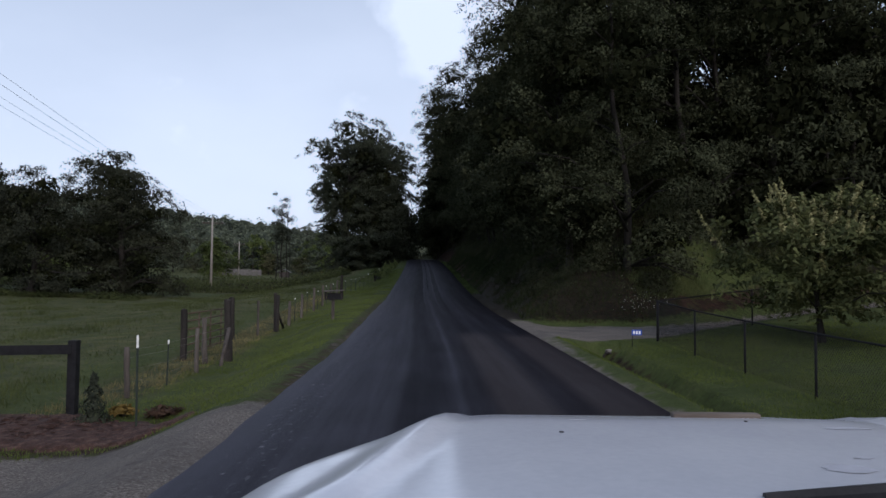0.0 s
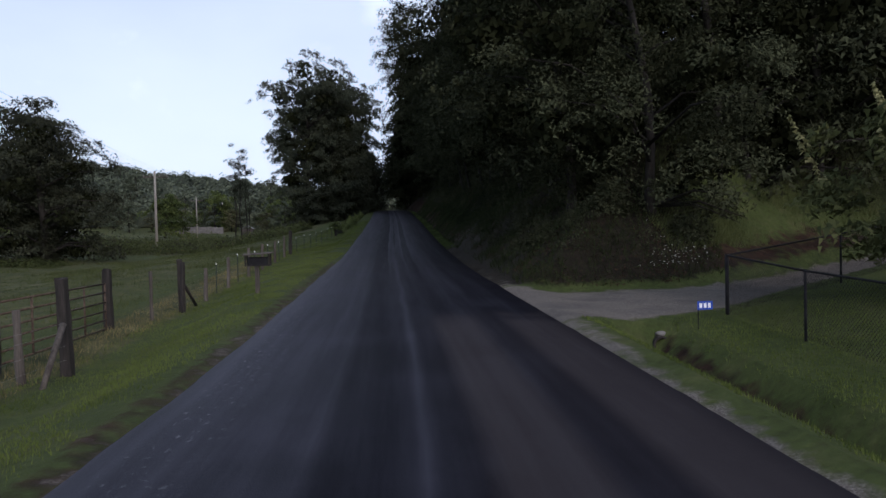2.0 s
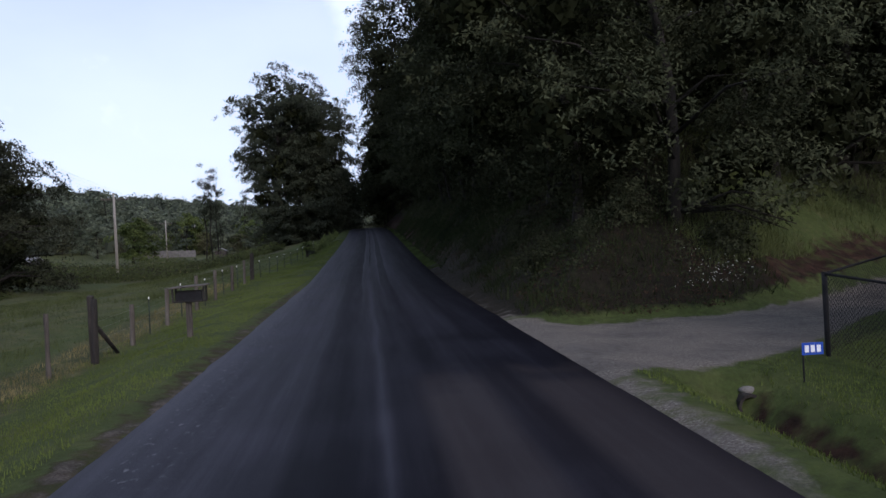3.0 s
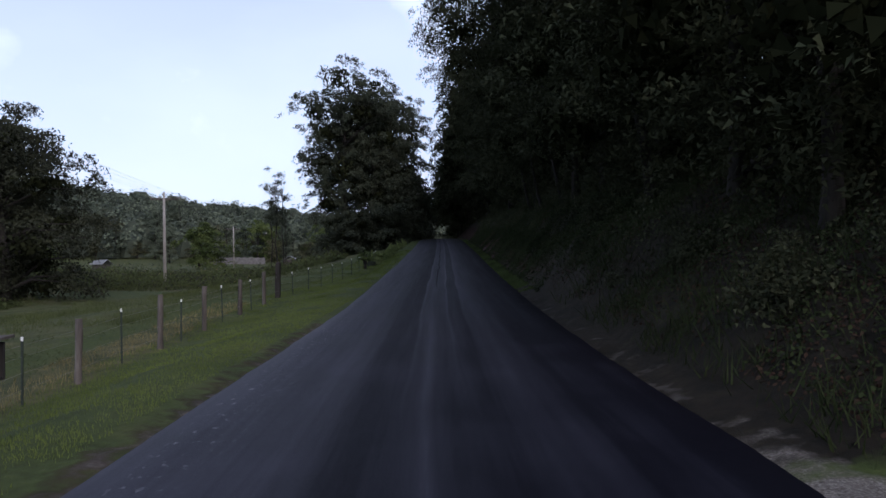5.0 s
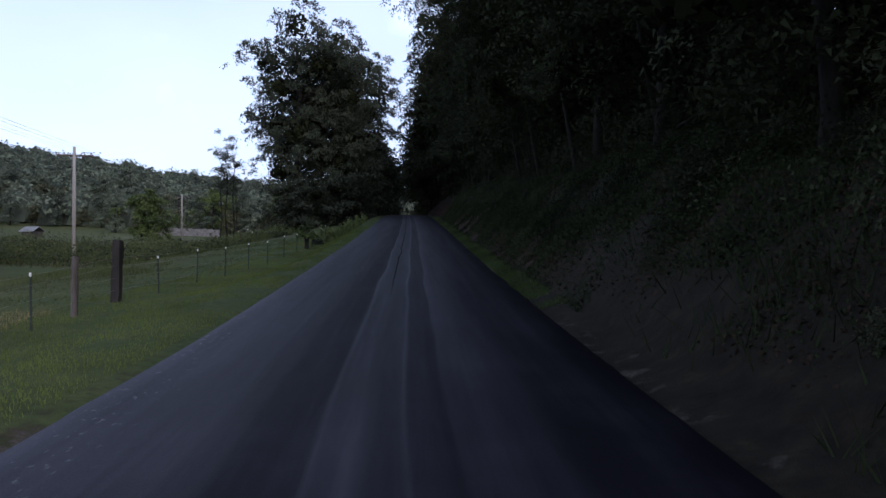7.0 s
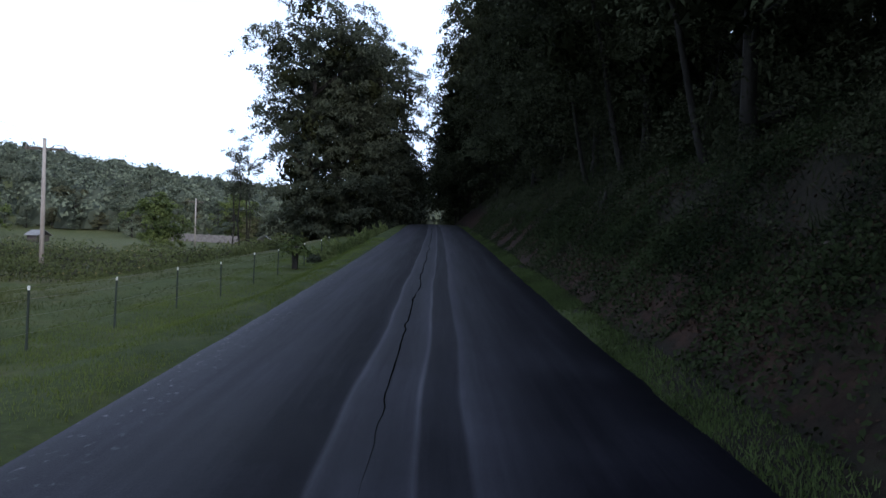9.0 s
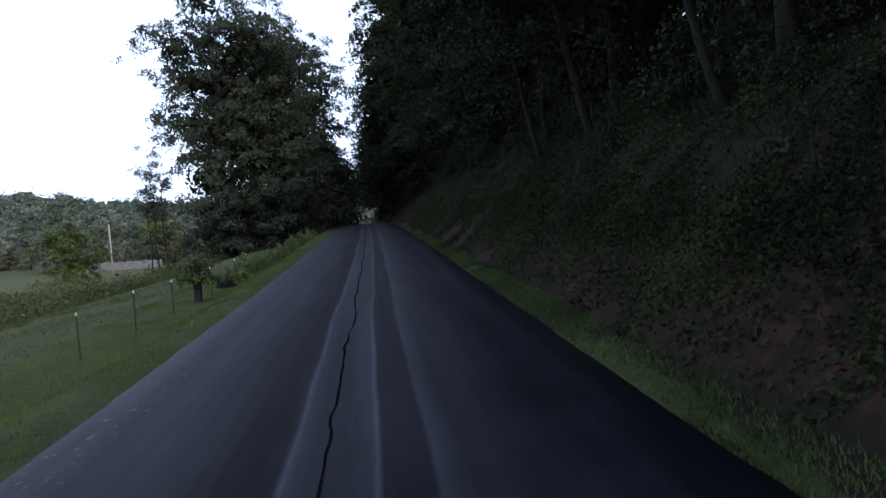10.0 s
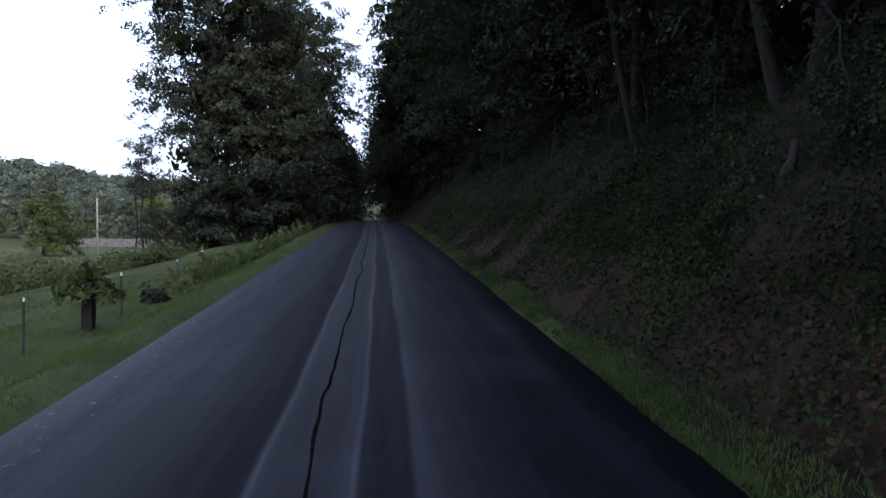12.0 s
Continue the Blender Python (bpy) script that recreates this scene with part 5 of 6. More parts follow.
for o in vine.children:
    o.parent = stump
    o.matrix_basis = Matrix.Translation((-6.45, 68.6, ground(-6.45, 68.6) + 0.55))
    o.name = "vine" if o.name.startswith("foliage") else "vine_stem"
bpy.data.objects.remove(vine)

roadside = bush("roadside_weed", 66, 0.95, 0.55, 0.11, 30, 22, SPRIG_LEAF, "tall bright green leafy weed beside the road", "weed")
for i in range(52):
    y = 74 + 36 * i / 51 + rnd.uniform(-0.6, 0.6)
    x = road_x(y) - left_half(y) - rnd.uniform(1.3, 3.2)
    tagged(plant(roadside, x, y, rnd.uniform(0, 360), rnd.uniform(0.45, 0.95), rnd.uniform(0.8, 1.25), 0.05, first=i == 0), group="weeds beside the road")
bramble = bush("bramble", 67, 0.5, 0.4, 0.09, 24, 20, OAK_LEAF, "small dark bramble clump at the fence", "shrub")
plant(bramble, -6.5, 72.4, 0, 1.0, 1.0, 0.05, first=True)


# ---------------------------------------------------------------- black board fence, flower bed
board = new("board_fence")
tagged(board, "black painted board fence with a single top rail", "fence")
for x, y in ((-6.3, 12.4), (-8.7, 12.0), (-11.1, 11.6), (-13.5, 11.2)):
    bm = bmesh.new()
    z = ground(x, y)
    box(bm, x - 0.075, y - 0.075, z - 0.3, x + 0.075, y + 0.075, z + 1.33, 0.008)
    part("post", bm, BLACK_PAINT, board)
for (xa, ya), (xb, yb) in (((-6.3, 12.4), (-8.7, 12.0)), ((-8.7, 12.0), (-11.1, 11.6)), ((-11.1, 11.6), (-13.5, 11.2))):
    za, zb = ground(xa, ya) + 1.18, ground(xb, yb) + 1.18
    bm = bmesh.new()
    vs = [bm.verts.new(p) for p in ((xa, ya - 0.10, za - 0.08), (xa, ya - 0.078, za - 0.08), (xa, ya - 0.078, za + 0.08), (xa, ya - 0.10, za + 0.08), (xb, yb - 0.10, zb - 0.08), (xb, yb - 0.078, zb - 0.08), (xb, yb - 0.078, zb + 0.08), (xb, yb - 0.10, zb + 0.08))]
    for f in ((0, 1, 2, 3), (7, 6, 5, 4), (0, 4, 5, 1), (1, 5, 6, 2), (2, 6, 7, 3), (3, 7, 4, 0)):
        bm.faces.new([vs[i] for i in f])
    part("rail", bm, BLACK_PAINT, board)

MULCH = mat("red_bark_mulch", [(0.3, (0.022, 0.012, 0.009)), (0.55, (0.065, 0.034, 0.026)), (0.8, (0.15, 0.095, 0.072))], 8, 0.95, 50, 1.0, dist=0.05)
rgb = random.Random(5)
V, Fc = [], []
BX, BY = np.arange(-10.2, -3.6, 0.09), np.arange(9.4, 13.4, 0.09)
for y in BY:
    for x in BX:
        far = max(((x + 6.9) / 2.9) ** 2, 0) + ((y - 11.3 + 0.12 * (x + 6.3)) / 1.15) ** 2 + 0.45 * noise.noise((x * 1.4, y * 1.4, 6))
        V.append((x, y, ground(x, y) + (0.004 + 0.10 * max(0.0, 1 - far) ** 0.5 + rgb.uniform(0, 0.035) if far < 1 else -0.06)))
k = len(BX)
for j in range(len(BY) - 1):
    for i in range(k - 1):
        Fc.append((j * k + i, j * k + i + 1, (j + 1) * k + i + 1, (j + 1) * k + i))
bed = mesh_ob("flower_bed", V, Fc, MULCH, smooth=True)
tagged(bed, "mulched flower bed with red bark at the pasture corner", "flower bed")

V, Fc = [], []
for i in range(260):
    a, q = rgb.uniform(0, 2 * math.pi), rgb.random() ** 0.5
    x, y = -6.9 + 2.4 * q * math.cos(a), 11.35 + 0.9 * q * math.sin(a)
    z = ground(x, y) + 0.10 * (1 - q * q) ** 0.5 + 0.03
    t, ln, wd = rgb.uniform(0, math.pi), rgb.uniform(0.04, 0.09), rgb.uniform(0.012, 0.025)
    c, k = (math.cos(t) * ln, math.sin(t) * ln), (-math.sin(t) * wd, math.cos(t) * wd)
    b = len(V)
    for h in (0.0, 0.014):
        V += [(x - c[0] - k[0], y - c[1] - k[1], z + h), (x + c[0] - k[0], y + c[1] - k[1], z + h + 0.01), (x + c[0] + k[0], y + c[1] + k[1], z + h), (x - c[0] + k[0], y - c[1] + k[1], z + h - 0.006)]
    Fc += [(b + 3, b + 2, b + 1, b), (b + 4, b + 5, b + 6, b + 7)] + [(b + i, b + (i + 1) % 4, b + 4 + (i + 1) % 4, b + 4 + i) for i in range(4)]
tagged(mesh_ob("bark_chip", V, Fc, MULCH, bed, "loose red bark chips"), kind="stuff")

conifer = new("dwarf_conifer")
tagged(conifer, "small dark green conical evergreen shrub in the bed", "shrub")
rng = np.random.default_rng(8)
n = 900
h = rng.random(n) ** 1.3
a = rng.uniform(0, 2 * math.pi, n)
r = (0.21 * (1 - h) + 0.02) * rng.uniform(0.6, 1.15, n) * (1 + 0.3 * np.sin(h * 22))
p = np.stack([np.cos(a) * r, np.sin(a) * r, 0.03 + h * 0.78], axis=1)
me = leaves_mesh("foliage", p, np.stack([np.cos(a), np.sin(a), np.full(n, 0.6)], axis=1) + rng.normal(size=(n, 3)) * 0.3, rng.uniform(0.05, 0.11, n), rng.uniform(0.02, 0.04, n), rng, -0.5)
me.materials.append(OAK_LEAF)
new("foliage", me).parent = conifer
rod("stem", (0, 0, -0.1), (0, 0, 0.7), 0.02, 0.006, BARK, conifer, 6)
conifer.matrix_basis = pose(-5.65, 11.8, ground(-5.65, 11.8) + 0.05)

GOLD_LEAF = leaf_mat("golden_flower_leaves", (0.09, 0.065, 0.02), (0.26, 0.18, 0.055))
gold = bush("bedding_plant", 71, 0.22, 0.32, 0.07, 26, 14, GOLD_LEAF, "low golden yellow bedding plant in the mulch", "plant")
plant(gold, -5.5, 12.6, 0, 1.1, 0.7, 0.0, first=True)
red_plant = bush("bedding_plant", 72, 0.25, 0.34, 0.07, 26, 14, leaf_mat("russet_leaves", (0.03, 0.02, 0.014), (0.1, 0.06, 0.04)), "low russet bedding plant in the mulch", "plant")
for i, (x, y, s) in enumerate([(-4.75, 12.5, 1.2), (-7.2, 11.2, 1.0), (-6.6, 10.9, 0.9)]):
    plant(red_plant, x, y, 40 * i, s, 0.6, 0.0, first=i == 0)
for x, y in ((-7.6, 11.5), (-8.2, 11.2)):
    plant(gold, x, y, 70, 0.9, 1.1, 0.0)


# ---------------------------------------------------------------- mailbox, number sign, culvert
mail = new("mailbox")
tagged(mail, "dark mailbox under a plank roof on a wooden post", "mailbox")
mx, my = -4.15, 27.4
mz = ground(mx, my)
bm = bmesh.new()
box(bm, mx - 0.055, my - 0.055, mz - 0.3, mx + 0.055, my + 0.055, mz + 0.74, 0.008)
part("post", bm, POST_WOOD, mail)
bm = bmesh.new()
box(bm, mx - 0.30, my - 0.13, mz + 0.74, mx + 0.36, my + 0.13, mz + 0.77, 0.006)
part("shelf", bm, DARK_WOOD, mail)
bm = bmesh.new()
prof = [(-0.10, 0.0), (0.10, 0.0), (0.10, 0.12)] + [(0.10 * math.cos(q), 0.12 + 0.10 * math.sin(q)) for q in np.linspace(0.3, math.pi - 0.3, 6)] + [(-0.10, 0.12)]
rings = []
for x in (mx - 0.22, mx + 0.30):
    rings.append([bm.verts.new((x, my + a, mz + 0.771 + b)) for a, b in prof])
for i in range(len(prof)):
    j = (i + 1) % len(prof)
    bm.faces.new((rings[0][i], rings[0][j], rings[1][j], rings[1][i]))
bm.faces.new(rings[0][::-1])
bm.faces.new(rings[1])
tin = part("box", bm, BLACK_PAINT, mail, "black arched steel box")
bm = bmesh.new()
box(bm, mx + 0.302, my - 0.085, mz + 0.79, mx + 0.312, my + 0.085, mz + 0.95, 0.004)
part("door", bm, POST_GREEN, tin)
for dx in (-0.29, 0.35):
    for dy in (-0.12, 0.12):
        bm = bmesh.new()
        box(bm, mx + dx - 0.02, my + dy - 0.012, mz + 0.745, mx + dx + 0.02, my + dy + 0.012, mz + 1.06, 0.003)
        part("slat", bm, DARK_WOOD, mail)
bm = bmesh.new()
box(bm, mx - 0.36, my - 0.19, mz + 1.06, mx + 0.42, my + 0.19, mz + 1.085, 0.005)
for v in bm.verts:
    v.co.z += 0.05 * (v.co.x - mx) + 0.06 * (v.co.y - my)
part("roof", bm, POST_WOOD, mail, "grey plank roof")

sign = new("number_sign")
tagged(sign, "small blue reflective number sign on a thin post", "sign")
sx, sy = 5.57, 20.72
sz = ground(sx, sy)
rod("post", (sx - 0.12, sy, sz - 0.2), (sx - 0.12, sy, sz + 0.50), 0.011, 0.011, BLACK_PAINT, sign, 6)
bm = bmesh.new()
box(bm, sx - 0.14, sy - 0.016, sz + 0.36, sx + 0.15, sy - 0.012, sz + 0.52, 0.001)
plate = part("plate", bm, BLUE_SIGN, sign, "blue sheet metal plate")
for i in range(3):
    bm = bmesh.new()
    cx = sx - 0.075 + 0.08 * i
    box(bm, cx - 0.026, sy - 0.021, sz + 0.395, cx + 0.026, sy - 0.0165, sz + 0.485)
    part("bar", bm, WHITE_INK, plate)

culvert = new("culvert_end")
tagged(culvert, "dark culvert pipe end under a capping stone", "culvert")
cx = road_x(20.0) + 4.75
cy = lane_y(cx) - lane_half(cx) - 0.5
cz = ground(cx, cy - 0.7) + 0.14
V, Fc = [], []
for yy, sgn in ((cy - 0.25, 1), (cy + 1.0, 1)):
    for rr in (0.17, 0.13):
        for q in range(12):
            V.append((cx + rr * math.cos(q * math.pi / 6), yy, cz - 0.02 + rr * math.sin(q * math.pi / 6)))
for q in range(12):
    r = (q + 1) % 12
    Fc += [(q, r, 12 + r, 12 + q), (q, 24 + q, 24 + r, r), (12 + q, 12 + r, 36 + r, 36 + q)]
mesh_ob("pipe", V, Fc, DARK_WOOD, culvert)
bm = bmesh.new()
bmesh.ops.create_icosphere(bm, subdivisions=2, radius=0.1)
for v in bm.verts:
    v.co = Vector((v.co.x * 1.3, v.co.y * 0.8, v.co.z * 0.6)) * (1 + 0.25 * noise.noise(v.co * 6))
    v.co += Vector((cx + 0.03, cy - 0.1, cz + 0.17))
part("headstone", bm, PALE_STONE, culvert, "pale rough capping stone")

flowers = new("wild_flowers")
rng = np.random.default_rng(9)
pts = []
for i in range(110):
    x = 7.9 + rng.normal() * 0.55
    y = lane_y(x) + lane_half(x) + 0.7 + abs(rng.normal()) * 0.5
    pts.append((x, y, ground(x, y) + rng.uniform(0.15, 0.42)))
me = leaves_mesh("blossom", np.array(pts), rng.normal(size=(110, 3)) * 0.4 + np.array([0, -0.5, 1.0]), rng.uniform(0.02, 0.045, 110), rng.uniform(0.02, 0.045, 110), rng)
me.materials.append(FLOWER)
b = new("blossom", me)
b.parent = flowers
tagged(flowers, "white wild flowers at the foot of the grassy bank", "flowers", kind="stuff")


# ---------------------------------------------------------------- chain-link fence
link = new("chain_link_fence")
tagged(link, "black chain-link fence with steel posts and top rail", "fence")
runs = [[(7.0, 7.4), (7.0, 10.5), (7.0, 13.55), (6.95, 16.6), (6.8, 19.45), (6.54, 21.93)], [(6.54, 21.93), (10.6, 24.7), (14.6, 27.4), (18.6, 29.2), (22.6, 30.6)]]
for run in runs:
    for i, (x, y) in enumerate(run):
        if run is runs[1] and i == 0:
            continue
        z = ground(x, y)
        big = 1.5 if (x, y) == (6.54, 21.93) else 1.0
        rod("post", (x, y, z - 0.3), (x, y, z + 1.24), 0.026 * big, 0.026 * big, BLACK_PAINT, link, 10)
    for (xa, ya), (xb, yb) in zip(run[:-1], run[1:]):
        za, zb = ground(xa, ya), ground(xb, yb)
        rod("top_rail", (xa, ya, za + 1.21), (xb, yb, zb + 1.21), 0.02, 0.02, BLACK_PAINT, link, 8)
        L = math.hypot(xb - xa, yb - ya)
        ux, uy = (xb - xa) / L, (yb - ya) / L
        V, Fc = [], []
        cell, H, w = 0.075, 1.16, 0.0028
        for sgn in (1, -1):
            s0 = -H if sgn > 0 else 0.0
            for j in range(int((L + H) / cell) + 1):
                a0 = s0 + j * cell if sgn > 0 else j * cell
                # runs from (a, 0) to (a + sgn * H, H), cut to the panel
                pts2 = []
                for u in (0.0, 1.0):
                    pts2.append((a0 + sgn * H * u, H * u))
                (p0, q0), (p1, q1) = pts2
                if p0 == p1:
                    continue
                t0, t1 = 0.0, 1.0
                for bound, greater in ((0.0, True), (L, False)):
                    tt = (bound - p0) / (p1 - p0)
                    inside0 = p0 >= 0 if greater else p0 <= L
                    inside1 = p1 >= 0 if greater else p1 <= L
                    if not inside0 and not inside1:
                        t0, t1 = 1.0, 0.0
                    elif not inside0:
                        t0 = max(t0, tt)
                    elif not inside1:
                        t1 = min(t1, tt)
                if t1 - t0 < 0.01:
                    continue
                base = len(V)
                for t in (t0, t1):
                    s, hgt = p0 + (p1 - p0) * t, q0 + (q1 - q0) * t
                    px, py, pz = xa + ux * s, ya + uy * s, za + (zb - za) * s / L + 0.04 + hgt
                    off = 0.002 * sgn
                    for da, db in ((w, 0), (0, w), (-w, 0), (0, -w)):
                        V.append((px - uy * (da + off), py + ux * (da + off), pz + db * 1.4))
                for k in range(4):
                    a, b2 = base + k, base + (k + 1) % 4
                    Fc.append((a, b2, b2 + 4, a + 4))
        mesh_ob("mesh_panel", V, Fc, BLACK_PAINT, link)


# ---------------------------------------------------------------- power line
def power_pole(x, y, h, arm=True, lamp=False, label="tall grey wooden power pole"):
    root = new("power_pole")
    tagged(root, label, "power pole", group="power line")
    rod("pole", (0, 0, -0.5), (0, 0, h), 0.17, 0.11, POLE_WOOD, root, 10)
    if arm:
        bm = bmesh.new()
        box(bm, -1.3, 0.12, h - 0.8, 1.3, 0.24, h - 0.64, 0.01)
        part("crossarm", bm, POST_WOOD, root)
        for dx in (-1.2, -0.5, 0.5, 1.2):
            rod("insulator", (dx, 0.17, h - 0.62), (dx, 0.17, h - 0.46), 0.05, 0.035, CONCRETE, root, 8)
    if lamp:
        V, Fc = tubes([[((0.1, 0, h - 0.9), 0.025), ((0.7, -0.1, h - 0.45), 0.025), ((1.3, -0.2, h - 0.5), 0.025), ((1.5, -0.2, h - 0.8), 0.07)]], 6)
        mesh_ob("lamp_arm", V, Fc, WIRE, root)
    root.matrix_basis = pose(x, y, ground(x, y), 0, 0, 15)
    return root


pole_a = power_pole(-29.3, 91.2, 9.3, True, True, "tall grey power pole with a lamp arm in the pasture")
power_pole(-8.5, -22.0, 11.9)
power_pole(-49.0, 173.0, 9.0)
power_pole(-62.0, 245.0, 8.5, False)
wires = new("power_cable")
tagged(wires, "thin overhead power cables crossing above the pasture", "cable")


def cable(a, b, sag, r=0.007, steps=26):
    path = []
    for i in range(steps + 1):
        t = i / steps
        p = Vector(a).lerp(Vector(b), t)
        p.z -= sag * 4 * t * (1 - t)
        path.append((p, r))
    V, Fc = tubes([path], 4)
    mesh_ob("cable", V, Fc, BLACK_PAINT, wires)


ga_, gd_ = ground(-29.3, 91.2), ground(-49, 173)
for dx, dz in ((-1.0, 0.0), (-0.4, 0.0), (0.4, 0.0), (1.0, 0.0)):
    cable((-29.3 + dx, 91.2, ga_ + 9.1 + dz), (-8.5 + dx, -22.0, ground(-8.5, -22) + 11.4 + dz), 0.9)
    cable((-29.3 + dx, 91.2, ga_ + 9.1 + dz), (-49 + dx, 173, gd_ + 8.5 + dz), 1.2)
    cable((-49 + dx, 173, gd_ + 8.5 + dz), (-62 + dx, 245, ground(-62, 245) + 8.0), 1.2)
cable((-29.3, 91.2, ga_ + 7.6), (-33.0, 40.0, 7.2), 1.6)


# ---------------------------------------------------------------- far buildings
PALE_ROOF = mat("pale_metal_roof", [(0.3, (0.1, 0.1, 0.1)), (0.7, (0.2, 0.2, 0.2))], 2, 0.5, 20, 0.1)
GREY_BOARD = mat("grey_boards", [(0.3, (0.085, 0.08, 0.077)), (0.7, (0.18, 0.17, 0.163))], 2, 0.9, 20, 0.3)
DARK_BOARD = mat("dark_boards", [(0.3, (0.03, 0.025, 0.022)), (0.7, (0.075, 0.065, 0.06))], 2, 0.9, 20, 0.3)


def shed(x, y, w, d, h, roof, wall, turn, label):
    root = new("shed")
    tagged(root, label, "shed")
    bm = bmesh.new()
    box(bm, -w / 2, -d / 2, -0.5, w / 2, d / 2, h)
    part("wall", bm, wall, root)
    bm = bmesh.new()
    e = 0.35
    for s in (-1, 1):
        a = [bm.verts.new(p) for p in ((s * (w / 2 + e), -d / 2 - e, h - 0.15), (s * (w / 2 + e), d / 2 + e, h - 0.15), (0, d / 2 + e, h + w * 0.28), (0, -d / 2 - e, h + w * 0.28))]
        c = [bm.verts.new(v.co + Vector((0, 0, 0.12))) for v in a]
        bm.faces.new(a)
        bm.faces.new(c[::-1])
        for i in range(4):
            bm.faces.new((a[i], a[(i + 1) % 4], c[(i + 1) % 4], c[i]))
    part("roof", bm, roof, root)
    # dark board on the closed wall, painted as the shade inside an opening
    bm = bmesh.new()
    box(bm, -w * 0.22, -d / 2 - 0.04, -0.2, w * 0.22, -d / 2 + 0.05, h * 0.78)
    part("doorway", bm, DARK_BOARD, root, "dark board for the shade of an open entrance")
    root.matrix_basis = pose(x, y, ground(x, y), 0, 0, turn)


shed(-46.5, 212, 2.8, 3.2, 1.5, PALE_ROOF, DARK_BOARD, 5, "small gabled shed with a pale roof across the meadow")
shed(-36.5, 222, 3.6, 4.4, 1.5, GREY_BOARD, GREY_BOARD, 60, "small grey cottage half hidden behind the trees")
shed(-74.0, 166, 2.7, 2.2, 1.2, PALE_ROOF, DARK_BOARD, 80, "low open shelter with a pale metal roof")

screen = new("board_screen")
tagged(screen, "long grey wooden board screen across the meadow", "fence")
for i in range(30):
    x, y = -71 + i * 0.56, 214 + i * 0.05
    bm = bmesh.new()
    box(bm, x, y, ground(x, y) - 0.3, x + 0.54, y + 0.05, ground(x, y) + 1.75 + 0.08 * (i % 3))
    part("panel", bm, GREY_BOARD, screen)

# small warning sign far up the road
far_sign = new("road_sign")
tagged(far_sign, "small white road sign beside the road's crest", "sign")
fx, fy = road_x(112) - 4.2, 112
rod("post", (fx, fy, ground(fx, fy) - 0.2), (fx, fy, ground(fx, fy) + 1.75), 0.025, 0.025, WIRE, far_sign, 6)
bm = bmesh.new()
box(bm, fx - 0.22, fy - 0.05, ground(fx, fy) + 1.55, fx + 0.22, fy - 0.035, ground(fx, fy) + 1.72)
part("plate", bm, WHITE_TIP, far_sign)


# ---------------------------------------------------------------- stones that have rolled out of the clay bank
def stone(x, y, r, seed):
    rr = random.Random(seed)
    bm = bmesh.new()
    bmesh.ops.create_icosphere(bm, subdivisions=2, radius=r)
    for v in bm.verts:
        k = 1 + 0.35 * noise.noise(v.co * (1.6 / r) + Vector((seed, 0, 0)))
        v.co = Vector((v.co.x * k * 1.25, v.co.y * k, v.co.z * k * 0.6))
    ob = part("bank_stone", bm, BANK_ROCK)
    tagged(ob, "rough muddy stone lying on the red clay bank", "stone", group="stones on the bank")
    ob.matrix_basis = pose(x, y, ground(x, y) + r * 0.05, rr.uniform(-15, 15), rr.uniform(-15, 15), rr.uniform(0, 360))


for i, (d, y, r) in enumerate([(4.3, 52.2, 0.07), (4.0, 55.5, 0.06), (4.6, 58.0, 0.06), (3.9, 60.5, 0.05), (4.2, 63.8, 0.08), (3.85, 66.2, 0.06), (4.5, 49.5, 0.06), (4.1, 70.0, 0.07)]):
    stone(road_x(y) + d, y, r, i + 3)


def bare_stem(x, y, rise, r, bend, seed):
    """A thin bare stem that climbs from the bank in a crooked line."""
    rr = random.Random(seed)
    z = ground(x, y)
    path = [(Vector((x + bend * t * t + rr.uniform(-0.05, 0.05), y + rr.uniform(-0.06, 0.06), z - 0.1 + rise * t)), r * (1 - 0.7 * t)) for t in np.linspace(0, 1, 8)]
    twigs = []
    for k in (3, 4, 6):
        p = path[k][0]
        twigs.append([(p, path[k][1] * 0.6), (p + Vector((rr.uniform(-0.3, 0.3), rr.uniform(-0.3, 0.3), rr.uniform(0.1, 0.35))), 0.003)])
    V, Fc = tubes([path] + twigs, 6)
    ob = mesh_ob("bare_stem", V, Fc, BARK, smooth=True)
    tagged(ob, "thin crooked grey stem without leaves on the bank", "stem", group="bare stems on the bank")


for i, (d, y, rise, r, bend) in enumerate([(5.6, 62.5, 2.2, 0.022, -0.5), (6.4, 58.6, 2.8, 0.03, 0.4), (6.0, 66.5, 2.4, 0.02, -0.3), (6.6, 71.0, 3.0, 0.03, -0.6)]):
    bare_stem(road_x(y) + d, y, rise, r, bend, 40 + i)
stump_x, stump_y = 3.75, 63.0
rod("dead_stump", (stump_x, stump_y, ground(stump_x, stump_y) - 0.15), (stump_x + 0.14, stump_y, ground(stump_x, stump_y) + 0.5), 0.09, 0.05, DARK_WOOD, None, 9, wobble=0.03, seed=4, steps=5)
tagged(bpy.data.objects["dead_stump"], "dark dead stump leaning on the clay bank", "stump")


# ---------------------------------------------------------------- the white pickup that stands on the road at the start
TRUCK_WHITE = mat("white_car_paint", [(0.3, (0.56, 0.58, 0.63)), (0.7, (0.64, 0.66, 0.7))], 3, 0.14, 60, 0.004, specular=0.5)
DULL_PAINT = mat("dull_stained_paint", [(0.3, (0.4, 0.41, 0.45)), (0.7, (0.48, 0.49, 0.53))], 20, 0.45, 60, 0.02)
TRIM = mat("black_plastic_trim", [(0.3, (0.012, 0.012, 0.013)), (0.7, (0.028, 0.028, 0.03))], 8, 0.6, 90, 0.15)
